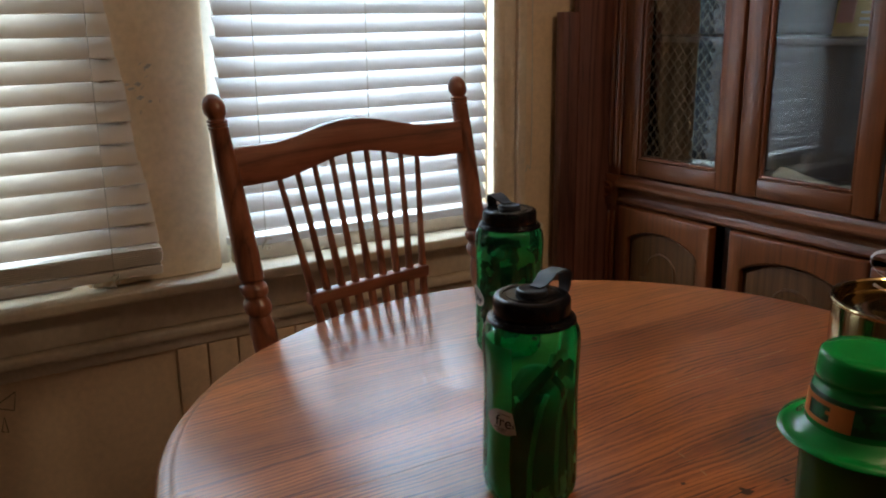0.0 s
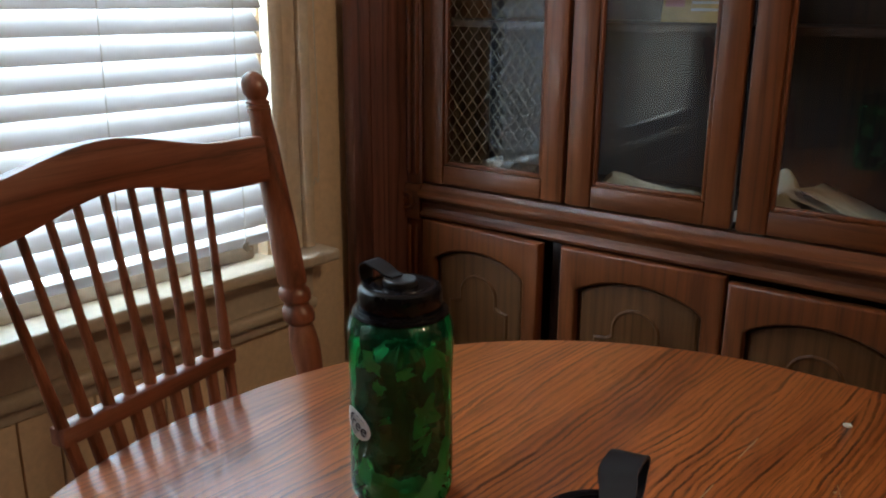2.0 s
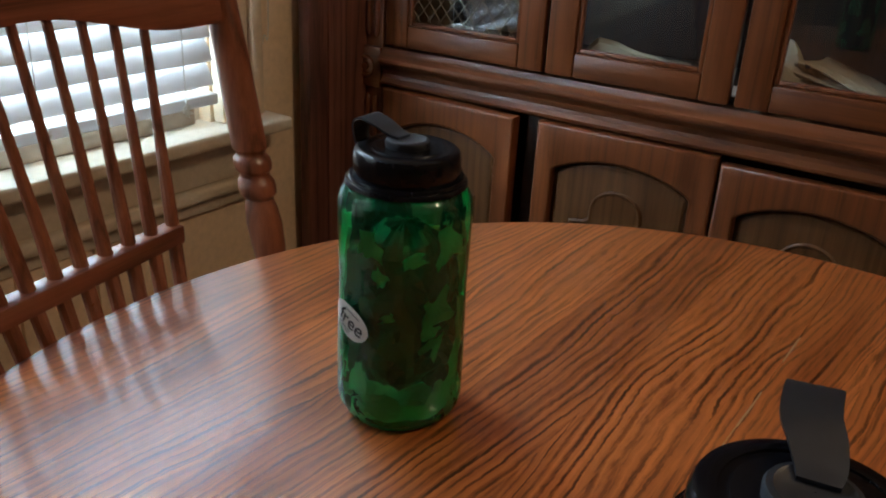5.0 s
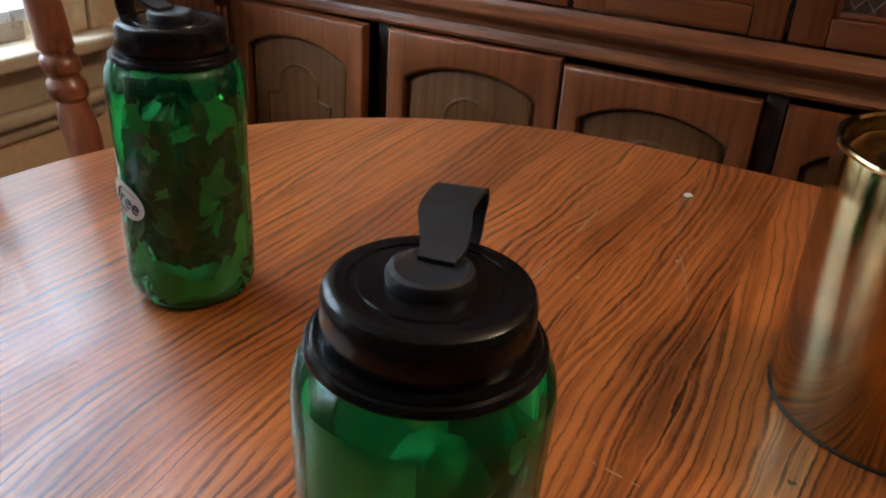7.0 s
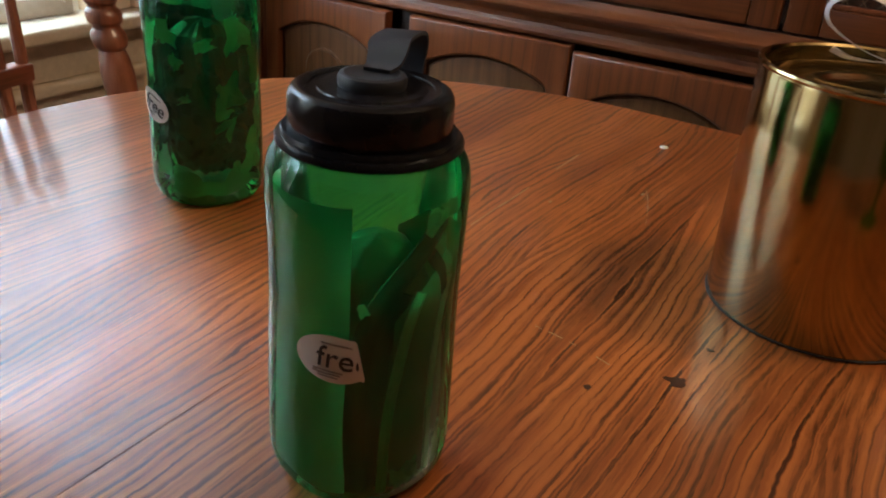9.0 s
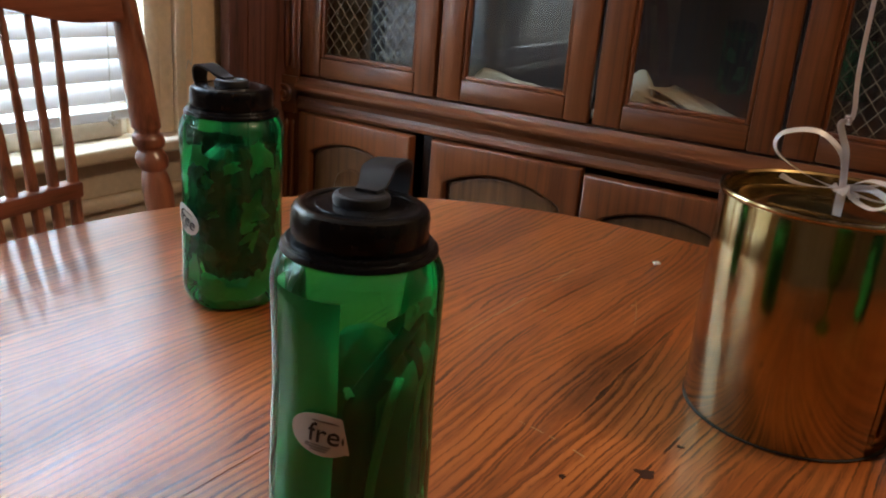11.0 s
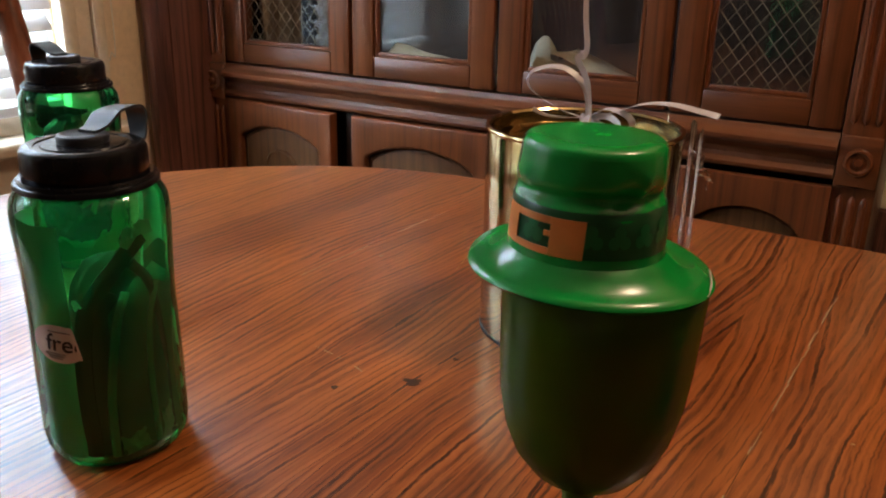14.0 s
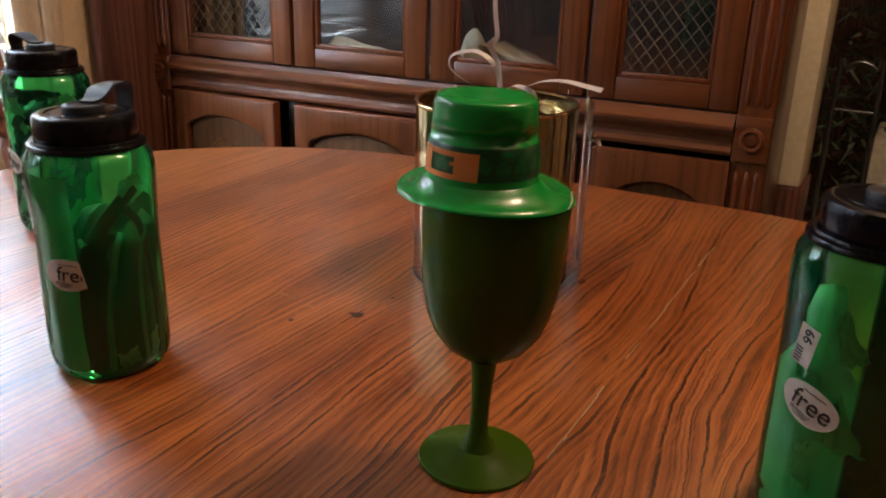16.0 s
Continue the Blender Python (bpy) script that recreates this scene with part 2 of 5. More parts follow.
def clear(name, tint, gloss=1.5, rough=0.03, body=0.0, body_colour=(1, 1, 1), sheen=(1, 1, 1)):
    """A thin clear sheet: tinted see-through with Fresnel gloss, and some cloudy body."""
    m, nodes, links, b = material(name)
    nodes.remove(b)
    out = nodes["Material Output"]
    see, shine, fres = nodes.new("ShaderNodeBsdfTransparent"), nodes.new("ShaderNodeBsdfGlossy"), nodes.new("ShaderNodeFresnel")
    see.inputs[0].default_value = (*tint, 1)
    shine.inputs["Roughness"].default_value, fres.inputs[0].default_value = rough, gloss
    shine.inputs["Color"].default_value = (*sheen, 1)
    base = see.outputs[0]
    if body:
        dif, tra, add, mx = (nodes.new("ShaderNodeBsdfDiffuse"), nodes.new("ShaderNodeBsdfTranslucent"), nodes.new("ShaderNodeMixShader"), nodes.new("ShaderNodeMixShader"))
        dif.inputs[0].default_value = tra.inputs[0].default_value = (*body_colour, 1)
        links.new(dif.outputs[0], add.inputs[1]), links.new(tra.outputs[0], add.inputs[2])
        mx.inputs[0].default_value = body
        links.new(base, mx.inputs[1]), links.new(add.outputs[0], mx.inputs[2])
        base = mx.outputs[0]
    top = nodes.new("ShaderNodeMixShader")
    links.new(fres.outputs[0], top.inputs[0]), links.new(base, top.inputs[1]), links.new(shine.outputs[0], top.inputs[2])
    links.new(top.outputs[0], out.inputs[0])
    return m


def sheet(name, colour, through=0.4, rough=0.5, vary=0.1):
    """A thin sheet that lets light through from behind."""
    m, nodes, links, b = material(name)
    mp = mapped(nodes, links, (1, 1, 1))
    n = noise_tex(nodes, links, mp, 18, 5, 0.6)
    r = ramp(nodes, [(0.3, tuple(c * (1 - vary) for c in colour)), (0.7, colour)])
    links.new(n.outputs["Fac"], r.inputs[0])
    links.new(r.outputs[0], b.inputs["Base Color"])
    b.inputs["Roughness"].default_value = rough
    tra, mx = nodes.new("ShaderNodeBsdfTranslucent"), nodes.new("ShaderNodeMixShader")
    links.new(r.outputs[0], tra.inputs[0])
    mx.inputs[0].default_value = through
    links.new(b.outputs[0], mx.inputs[1]), links.new(tra.outputs[0], mx.inputs[2])
    links.new(mx.outputs[0], nodes["Material Output"].inputs[0])
    return m


OAK_TOP = oak_top("table_oak", (0.064, 0.014, 0.004), (0.345, 0.092, 0.018), (0.565, 0.176, 0.039), 0.083)
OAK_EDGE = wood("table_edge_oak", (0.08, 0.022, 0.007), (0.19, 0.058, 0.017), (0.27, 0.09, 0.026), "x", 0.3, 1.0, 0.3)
OAK_CHAIR = wood("chair_oak", (0.14, 0.046, 0.023), (0.235, 0.080, 0.040), (0.30, 0.110, 0.057), "z", 0.3, 1.6, 0.3, 0.7, 0.4)
OAK_CREST = wood("chair_crest_oak", (0.14, 0.045, 0.026), (0.23, 0.076, 0.041), (0.29, 0.104, 0.057), "x", 0.32, 1.4, 0.3, 0.8, 0.5)
CAB_V = wood("cabinet_oak_upright", (0.105, 0.029, 0.008), (0.138, 0.039, 0.011), (0.172, 0.050, 0.014), "z", 0.30, 1.3, 0.25, 0.7, 0.4, 38.0)
CAB_H = wood("cabinet_oak_level", (0.092, 0.026, 0.008), (0.122, 0.036, 0.010), (0.155, 0.047, 0.014), "y", 0.30, 1.3, 0.25, 0.7, 0.4, 38.0)
CAB_PANEL = wood("cabinet_panel_oak", (0.078, 0.030, 0.010), (0.092, 0.037, 0.012), (0.106, 0.044, 0.015), "z", 0.42, 1.4, 0.08, 0.7, 0.4, 38.0)
CAB_PANEL.node_tree.nodes["Principled BSDF"].inputs["Specular IOR Level"].default_value = 0.15
# cabinet oak darkened in colour for the shade inside and behind the doors
CAB_IN_SHADE = wood("cabinet_inside_shade", (0.012, 0.005, 0.003), (0.03, 0.012, 0.006), (0.045, 0.019, 0.009), "z", 0.5, 1.2)
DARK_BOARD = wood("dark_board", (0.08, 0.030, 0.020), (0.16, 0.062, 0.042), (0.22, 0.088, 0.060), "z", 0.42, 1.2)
FLOOR_WOOD = wood("floor_wood", (0.06, 0.025, 0.011), (0.13, 0.06, 0.028), (0.18, 0.085, 0.04), "x", 0.4, 0.8)
WALL = paint("wall_paint", (0.84, 0.65, 0.43), 0.62)
# dark colour for the unseen west and south walls, to cut bounced fill light
WALL_UNSEEN = paint("unseen_wall_dark", (0.34, 0.26, 0.18), 0.7)
TRIM = paint("trim_paint", (0.80, 0.66, 0.47), 0.42, amount=0.5, scale=5.0)
SASH = paint("sash_paint", (0.76, 0.71, 0.62), 0.42, amount=0.4, scale=6.0)
RAIL_TAN = paint("rail_tan_paint", (0.42, 0.33, 0.24), 0.45, amount=0.5, scale=8.0)
SILL = paint("sill_paint", (0.70, 0.61, 0.47), 0.38, amount=0.6, scale=7.0)
CEIL = paint("ceiling_paint", (0.72, 0.68, 0.60), 0.8)
BLIND = sheet("blind_vinyl", (0.76, 0.74, 0.72), 0.20, 0.35, 0.05)
# copy of the blind vinyl with the warm room light put into its colour
BLIND_WARM_LIT = sheet("blind_vinyl_warm_lit", (0.80, 0.735, 0.645), 0.20, 0.4, 0.08)
CORD = plastic("blind_cord", (0.62, 0.58, 0.50), 0.7)
GLASS = clear("pane_glass", (0.93, 0.95, 0.95), 1.5, 0.015)
BOTTLE = clear("green_bottle_plastic", (0.28, 0.98, 0.48), 1.54, 0.03, 0.08, (0.05, 0.88, 0.40), (0.78, 1.0, 0.90))
LID = plastic("black_lid_plastic", (0.007, 0.007, 0.009), 0.22, 0.3, 0.05, 0.0, 0.25)
STRAP = plastic("black_strap_rubber", (0.016, 0.017, 0.021), 0.45, 0.2, 0.12, 0.0, 0.5)
STICKER = plastic("sticker_paper", (0.66, 0.63, 0.55), 0.5, 0.06)
INK = plastic("sticker_ink", (0.03, 0.025, 0.02), 0.6)
INK_GREY = plastic("sticker_grey_ink", (0.30, 0.27, 0.22), 0.6)
CRUMPLE = sheet("pale_film", (0.94, 0.98, 0.84), 0.45, 0.15, 0.25)
FILM_DULL = sheet("pale_sheet", (0.90, 0.95, 0.84), 0.52, 0.25, 0.12)
FILM_DEEP = sheet("green_cloth", (0.28, 0.42, 0.26), 0.5, 0.5, 0.3)
# near-white colour for wrapper scraps and for window glints on the bottle
SCRAP_GLINT = plastic("pale_wrapper_and_glint", (0.90, 0.95, 0.84), 0.22, 0.06, 0.25)
DARK_FILM = plastic("dark_film", (0.016, 0.016, 0.012), 0.22, 0.4, 0.3)
FILM_DARK = sheet("deep_green_cloth", (0.13, 0.20, 0.13), 0.35, 0.5, 0.35)
STRAP_FILM = sheet("dark_green_strap", (0.045, 0.075, 0.05), 0.45, 0.45, 0.5)
BROWN_FILM = plastic("brown_film", (0.022, 0.010, 0.008), 0.4, 0.4, 0.3)
GOBLET = sheet("goblet_plastic", (0.085, 0.170, 0.008), 0.55, 0.22, 0.08)
HAT = plastic("hat_plastic", (0.004, 0.30, 0.040), 0.22, 0.08, 0.06)
HAT_BAND = plastic("hat_band_print", (0.006, 0.085, 0.026), 0.3, 0.2, 0.05)
SHAMROCK = plastic("shamrock_print", (0.012, 0.16, 0.05), 0.3, 0.15)
ORANGE = plastic("buckle_print", (0.72, 0.23, 0.05), 0.4, 0.12)
RIBBON = sheet("white_ribbon", (0.80, 0.74, 0.74), 0.3, 0.25, 0.08)
CELLO = clear("cellophane", (0.98, 0.97, 0.96), 1.16, 0.08)
DOOR_TRIM = paint("doorway_paint", (0.92, 0.82, 0.60), 0.5, amount=0.2)
PAPER = sheet("crumpled_paper", (0.62, 0.54, 0.38), 0.2, 0.7, 0.25)
PAPER_WHITE = sheet("white_paper", (0.68, 0.68, 0.66), 0.2, 0.7, 0.15)
WIRE = plastic("brass_wire", (0.17, 0.14, 0.095), 0.35, 0.3, 0.1, 0.8)
METAL = plastic("grey_tube", (0.10, 0.10, 0.11), 0.35, 0.2, 0.1, 0.7)
BLACK = plastic("black_stuff", (0.012, 0.012, 0.012), 0.6, 0.3)


def gold():
    m, nodes, links, b = material("gold_tin_metal")
    mp = mapped(nodes, links, (1, 1, 0.03))
    n = noise_tex(nodes, links, mp, 60, 4, 0.6)
    r = ramp(nodes, [(0.3, (0.35, 0.255, 0.12)), (0.7, (0.50, 0.38, 0.19))])
    links.new(n.outputs["Fac"], r.inputs[0])
    links.new(r.outputs[0], b.inputs["Base Color"])
    b.inputs["Metallic"].default_value, b.inputs["Roughness"].default_value = 1.0, 0.13
    bump(nodes, links, b, n.outputs["Fac"], 0.06, 0.0005)
    return m


GOLD = gold()


# ---- builders ----
PLACE = {}


def thing(name, m, label, category, group="", kind=""):
    """A top-level empty at a pose; its parts are given in its own frame."""
    ob = new(name)
    ob.empty_display_size = 0.05
    ob.matrix_basis = m
    PLACE[ob] = m.copy()
    return tagged(ob, label, category, group, kind)


def part(name, bm, mat, parent=None, label="", angle=35, flat=False):
    """Links a bmesh as one mesh object under a thing or a part."""
    bmesh.ops.recalc_face_normals(bm, faces=bm.faces[:])
    me = bpy.data.meshes.new(name)
    bm.to_mesh(me)
    bm.free()
    if not flat:
        me.shade_smooth()
        me.set_sharp_from_angle(angle=radians(angle))
    me.materials.append(mat)
    ob = new(name, me)
    if parent is not None:
        ob.parent = parent
    if label:
        tagged(ob, label)
    return ob


def solo(name, bm, mat, label, category, kind="", m=None, group="", angle=35):
    """A top-level thing that is one mesh."""
    ob = part(name, bm, mat, angle=angle)
    if m is not None:
        ob.matrix_basis = m
    return tagged(ob, label, category, group, kind)


def box(bm, x0, x1, y0, y1, z0, z1, bevel=0.0, seg=2, m=None):
    geo = bmesh.ops.create_cube(bm, size=1.0)
    vs = geo["verts"]
    bmesh.ops.transform(bm, verts=vs, matrix=Matrix.Translation(((x0 + x1) / 2, (y0 + y1) / 2, (z0 + z1) / 2)) @ Matrix.Diagonal((abs(x1 - x0), abs(y1 - y0), abs(z1 - z0), 1)))
    if bevel:
        es = list({e for v in vs for e in v.link_edges})
        res = bmesh.ops.bevel(bm, geom=es, offset=bevel, segments=seg, profile=0.5, affect="EDGES")
        vs = list({v for f in res["faces"] for v in f.verts} | {v for v in vs if v.is_valid})
    if m is not None:
        bmesh.ops.transform(bm, verts=vs, matrix=m)
    return bm


def lathe(bm, profile, seg=48, m=None, a0=0.0, a1=2 * math.pi, shape=None):
    """Turns (radius, height) pairs about z. shape(angle, r, z) may bend the turned point."""
    full = abs(a1 - a0 - 2 * math.pi) < 1e-6
    n = seg if full else seg + 1
    rows = []
    for r, z in profile:
        if r < 1e-6:
            rows.append([bm.verts.new((0, 0, z))])
            continue
        row = []
        for i in range(n):
            a = a0 + (a1 - a0) * i / seg
            p = (r * math.cos(a), r * math.sin(a), z)
            row.append(bm.verts.new(shape(a, r, z) if shape else p))
        rows.append(row)
    for p, q in zip(rows, rows[1:]):
        for i in range(n if full else n - 1):
            j = (i + 1) % n
            if len(p) == 1 and len(q) == 1:
                continue
            if len(p) == 1:
                bm.faces.new((p[0], q[i], q[j]))
            elif len(q) == 1:
                bm.faces.new((p[i], p[j], q[0]))
            else:
                bm.faces.new((p[i], p[j], q[j], q[i]))
    if m is not None:
        bmesh.ops.transform(bm, verts=[v for r in rows for v in r], matrix=m)
    return bm


def spline(points, steps=8):
    """Catmull-Rom through points."""
    pts = [Vector(p) for p in points]
    ext = [2 * pts[0] - pts[1]] + pts + [2 * pts[-1] - pts[-2]]
    out = []
    for i in range(1, len(ext) - 2):
        a, b, c, d = ext[i - 1:i + 3]
        for k in range(steps):
            t = k / steps
            out.append(0.5 * (2 * b + (c - a) * t + (2 * a - 5 * b + 4 * c - d) * t * t + (3 * b - a - 3 * c + d) * t ** 3))
    out.append(pts[-1])
    return out


def tube(bm, pts, radius, seg=8):
    pts = [Vector(p) for p in pts]
    up = Vector((0, 0, 1))
    rows = []
    side = None
    for i, p in enumerate(pts):
        d = (pts[min(i + 1, len(pts) - 1)] - pts[max(i - 1, 0)]).normalized()
        if side is None:
            side = d.cross(up if abs(d.z) < 0.9 else Vector((1, 0, 0))).normalized()
        else:
            side = (side - d * side.dot(d)).normalized()
        top = d.cross(side)
        r = radius(i / (len(pts) - 1)) if callable(radius) else radius
        rows.append([bm.verts.new(p + r * (math.cos(2 * math.pi * k / seg) * side + math.sin(2 * math.pi * k / seg) * top)) for k in range(seg)])
    for a, b in zip(rows, rows[1:]):
        for k in range(seg):
            j = (k + 1) % seg
            bm.faces.new((a[k], a[j], b[j], b[k]))
    bm.faces.new(rows[0][::-1])
    bm.faces.new(rows[-1])
    return bm


def band(bm, pts, width, thick, across=None, twist=0.0):
    """A flat strap along a path."""
    pts = [Vector(p) for p in pts]
    rows = []
    side = Vector(across) if across else None
    for i, p in enumerate(pts):
        d = (pts[min(i + 1, len(pts) - 1)] - pts[max(i - 1, 0)]).normalized()
        if side is None:
            side = d.cross(Vector((0, 0, 1)) if abs(d.z) < 0.9 else Vector((1, 0, 0)))
        side = (side - d * side.dot(d)).normalized()
        s = side
        if twist:
            s = Matrix.Rotation(twist * i / len(pts), 3, d) @ side
        top = d.cross(s)
        w = width(i / (len(pts) - 1)) if callable(width) else width
        rows.append([bm.verts.new(p + s * w / 2 * a + top * thick / 2 * b) for a, b in ((-1, -1), (1, -1), (1, 1), (-1, 1))])
    for a, b in zip(rows, rows[1:]):
        for k in range(4):
            j = (k + 1) % 4
            bm.faces.new((a[k], a[j], b[j], b[k]))
    bm.faces.new(rows[0][::-1])
    bm.faces.new(rows[-1])
    return bm


def loft(bm, loops, close=True):
    """Joins closed loops of equal length and caps both ends."""
    rows = [[bm.verts.new(p) for p in l] for l in loops]
    n = len(rows[0])
    for a, b in zip(rows, rows[1:]):
        for k in range(n):
            j = (k + 1) % n
            bm.faces.new((a[k], a[j], b[j], b[k]))
    if close:
        bm.faces.new(rows[0][::-1])
        bm.faces.new(rows[-1])
    return bm


def plate(bm, outer, inner, x_front, x_back):
    """A plate in the plane of y and z with a hole, x_back - x_front thick."""
    loops = []
    for pts in (outer, inner):
        vs = [bm.verts.new((x_front, y, z)) for y, z in pts]
        loops.append([bm.edges.new((a, b)) for a, b in zip(vs, vs[1:] + vs[:1])])
    res = bmesh.ops.triangle_fill(bm, use_beauty=True, edges=loops[0] + loops[1])
    fs = [g for g in res["geom"] if isinstance(g, bmesh.types.BMFace)]
    ext = bmesh.ops.extrude_face_region(bm, geom=fs)
    bmesh.ops.translate(bm, verts=[g for g in ext["geom"] if isinstance(g, bmesh.types.BMVert)], vec=(x_back - x_front, 0, 0))
    return bm


def words(text, size, bend=None, depth=0.0002):
    """The built-in font as a bmesh in the plane of x and y, bent by a function of (x, y, z)."""
    cu = bpy.data.curves.new("words", "FONT")
    cu.body, cu.size, cu.align_x, cu.align_y, cu.extrude = text, size, "CENTER", "CENTER", depth
    ob = new("words", cu)
    me = bpy.data.meshes.new_from_object(ob)
    bm = bmesh.new()
    bm.from_mesh(me)
    bpy.data.objects.remove(ob)
    bpy.data.meshes.remove(me)
    if bend:
        bmesh.ops.subdivide_edges(bm, edges=[e for e in bm.edges if e.calc_length() > size * 0.2], cuts=1)
        for v in bm.verts:
            v.co = bend(*v.co)
    return bm


def crumpled(bm, width, depth, height, seed, cells=10, m=None, thick=0.0008, ragged=0.0):
    """A wrinkled sheet of paper or film, with thickness."""
    rows = []
    vs = []
    for side in (0, 1):
        grid = []
        for i in range(cells + 1):
            row = []
            for j in range(cells + 1):
                u, v = i / cells - 0.5, j / cells - 0.5
                h = height * (abs(noise.noise(Vector((u * 3.1 + seed, v * 2.7, seed * 1.7)))) + 0.45 * abs(noise.noise(Vector((u * 8 + seed, v * 8, 3.1)))))
                w = 0.08 * noise.noise(Vector((u * 4, v * 4, seed + 9)))
                x, y = (u + w) * (1 - ragged * (v + 0.5)), (v + w) * (1 - 0.5 * ragged * (0.5 - u))
                if ragged:
                    x += ragged * 0.55 * noise.noise(Vector((u * 2.6 + seed, v * 2.6, 5.5)))
                    y += ragged * 0.55 * noise.noise(Vector((u * 2.6, v * 2.6 + seed, 8.5)))
                p = bm.verts.new((x * width, y * depth, h + side * thick))
                row.append(p)
                vs.append(p)
            grid.append(row)
        rows.append(grid)
    for g in rows:
        for i in range(cells):
            for j in range(cells):
                bm.faces.new((g[i][j], g[i + 1][j], g[i + 1][j + 1], g[i][j + 1]))
    a, b = rows
    rim = [(i, 0) for i in range(cells)] + [(cells, j) for j in range(cells)] + [(i, cells) for i in range(cells, 0, -1)] + [(0, j) for j in range(cells, 0, -1)]
    for (i, j), (k, l) in zip(rim, rim[1:] + rim[:1]):
        bm.faces.new((a[i][j], a[k][l], b[k][l], b[i][j]))
    if m is not None:
        bmesh.ops.transform(bm, verts=vs, matrix=m)
    return bm


def B():
    return bmesh.new()


# ---- the room ----
WALL_Y = 1.86
tagged(part("floor", box(B(), -2.6, 5.2, -2.6, 2.1, -0.06, 0.0), FLOOR_WOOD), "brown wooden floor of the dining room", "floor", kind="structure")
tagged(part("ceiling", box(B(), -2.6, 5.2, -2.6, 2.1, 2.45, 2.55), CEIL), "cream painted plaster ceiling", "ceiling", kind="structure")
# west and south walls are out of view; their dark colour holds back bounce
tagged(part("wall_west", box(B(), -2.6, -2.5, -2.6, 2.1, 0, 2.45), WALL_UNSEEN), "unseen closing wall, coloured dark to cut bounced light", "wall", kind="structure")
tagged(part("wall_south", box(B(), -2.5, 5.2, -2.6, -2.5, 0, 2.45), WALL_UNSEEN), "unseen closing wall, coloured dark to cut bounced light", "wall", kind="structure")
# board brown puts the next room's shade into this wall's colour
tagged(part("wall_far_east", box(B(), 5.1, 5.2, -2.5, 2.1, 0, 2.45), DARK_BOARD), "far wall of the next room, coloured dark for its shade", "wall", kind="structure")
north = thing("wall_north", pose(0, WALL_Y, 0), "cream painted window wall with beadboard below the sill", "wall", kind="structure")
bm = B()
WIN = [(-0.46, 0.30), (0.580, 1.295)]
Z0, Z1 = 0.655, 2.10
edges = [-2.5, WIN[0][0], WIN[0][1], WIN[1][0], WIN[1][1], 2.25]
for a, b in zip(edges[0::2], edges[1::2]):
    box(bm, a, b, 0, 0.16, 0, 2.45)
for a, b in WIN:
    box(bm, a, b, 0, 0.16, 0, Z0 - 0.004)
    box(bm, a, b, 0, 0.16, Z1, 2.45)
part("plaster", bm, WALL, north)


def window(i, x0, x1):
    w = thing("window_%d" % i, pose((x0 + x1) / 2, WALL_Y, Z0), "white painted sash window behind lowered blinds", "window", kind="structure")
    h = (x1 - x0) / 2
    top = Z1 - Z0
    fr = B()
    for s in (-1, 1):
        box(fr, s * h - s * 0.03, s * h, 0.03, 0.15, 0, top, 0.003)
    box(fr, -h + 0.03, h - 0.03, 0.03, 0.15, top - 0.03, top, 0.003)
    part("window_frame", fr, SASH, w)
    low = B()
    box(low, -h + 0.031, h - 0.031, 0.004, 0.028, 0.017, 0.066, 0.004)
    part("sash_rail", low, RAIL_TAN, w, "tan painted bottom rail")
    sash = B()
    box(sash, -h + 0.03, h - 0.03, 0.06, 0.10, 0.0, 0.075, 0.004)
    box(sash, -h + 0.03, h - 0.03, 0.06, 0.10, 0.70, 0.74, 0.004)
    box(sash, -h + 0.03, h - 0.03, 0.06, 0.10, top - 0.08, top - 0.03, 0.004)
    for s in (-1, 1):
        box(sash, s * (h - 0.03), s * (h - 0.075), 0.062, 0.098, 0.075, top - 0.08, 0.003)
    part("sash", sash, SASH, w)
    for z0, z1 in ((0.075, 0.70), (0.74, top - 0.08)):
        p = part("pane", box(B(), -h + 0.075, h - 0.075, 0.078, 0.082, z0, z1), GLASS, w)
        p.visible_shadow = False
    return w


window(1, *WIN[0])
window(2, *WIN[1])

# scuffs and chipped paint on the pier and the wall below
SCUFF = plastic("grey_scuff", (0.44, 0.41, 0.36), 0.8, 0.4)
SCUFF_DARK = plastic("chipped_paint", (0.22, 0.15, 0.08), 0.8, 0.4)
rs = random.Random(21)
for k in range(16):
    x, z = 0.435 + rs.gauss(0, 0.022), 1.075 + rs.gauss(0, 0.028)
    a = rs.uniform(0, 3.14)
    l = rs.uniform(0.003, 0.010)
    b = B()
    loft(b, [[(x + q * l * math.cos(a + t), y, z + l * (0.6 if q else 0) * math.sin(a * 2 + t)) for q, t in ((1, 0), (0.15, 1.3), (1, 3.1), (0.12, 4.6))] for y in (-0.0189, -0.0181)])
    part("scuff", b, SCUFF, north, flat=True)
for pts in (((0.09, 0.455), (0.135, 0.480), (0.128, 0.440)), ((0.10, 0.40), (0.108, 0.43), (0.112, 0.395))):
    b = B()
    tube(b, [(x, -0.0004, z) for x, z in pts] + [(pts[0][0], -0.0004, pts[0][1])], 0.0013, 5)
    part("paint_chip", b, SCUFF_DARK, north)

# casings, stool and apron
bm = B()
box(bm, 0.305, 0.574, -0.018, 0, 0.672, 2.14, 0.004)
box(bm, -0.56, -0.465, -0.022, 0, 0.672, 2.14, 0.004)
box(bm, -0.56, 1.37, -0.024, 0, 2.142, 2.24, 0.004)
tagged(part("trim", bm, TRIM), "cream painted window casings with scuffed paint", "trim", kind="structure")
bm = B()
box(bm, 1.300, 1.338, -0.030, 0, 0.672, 2.14, 0.006)
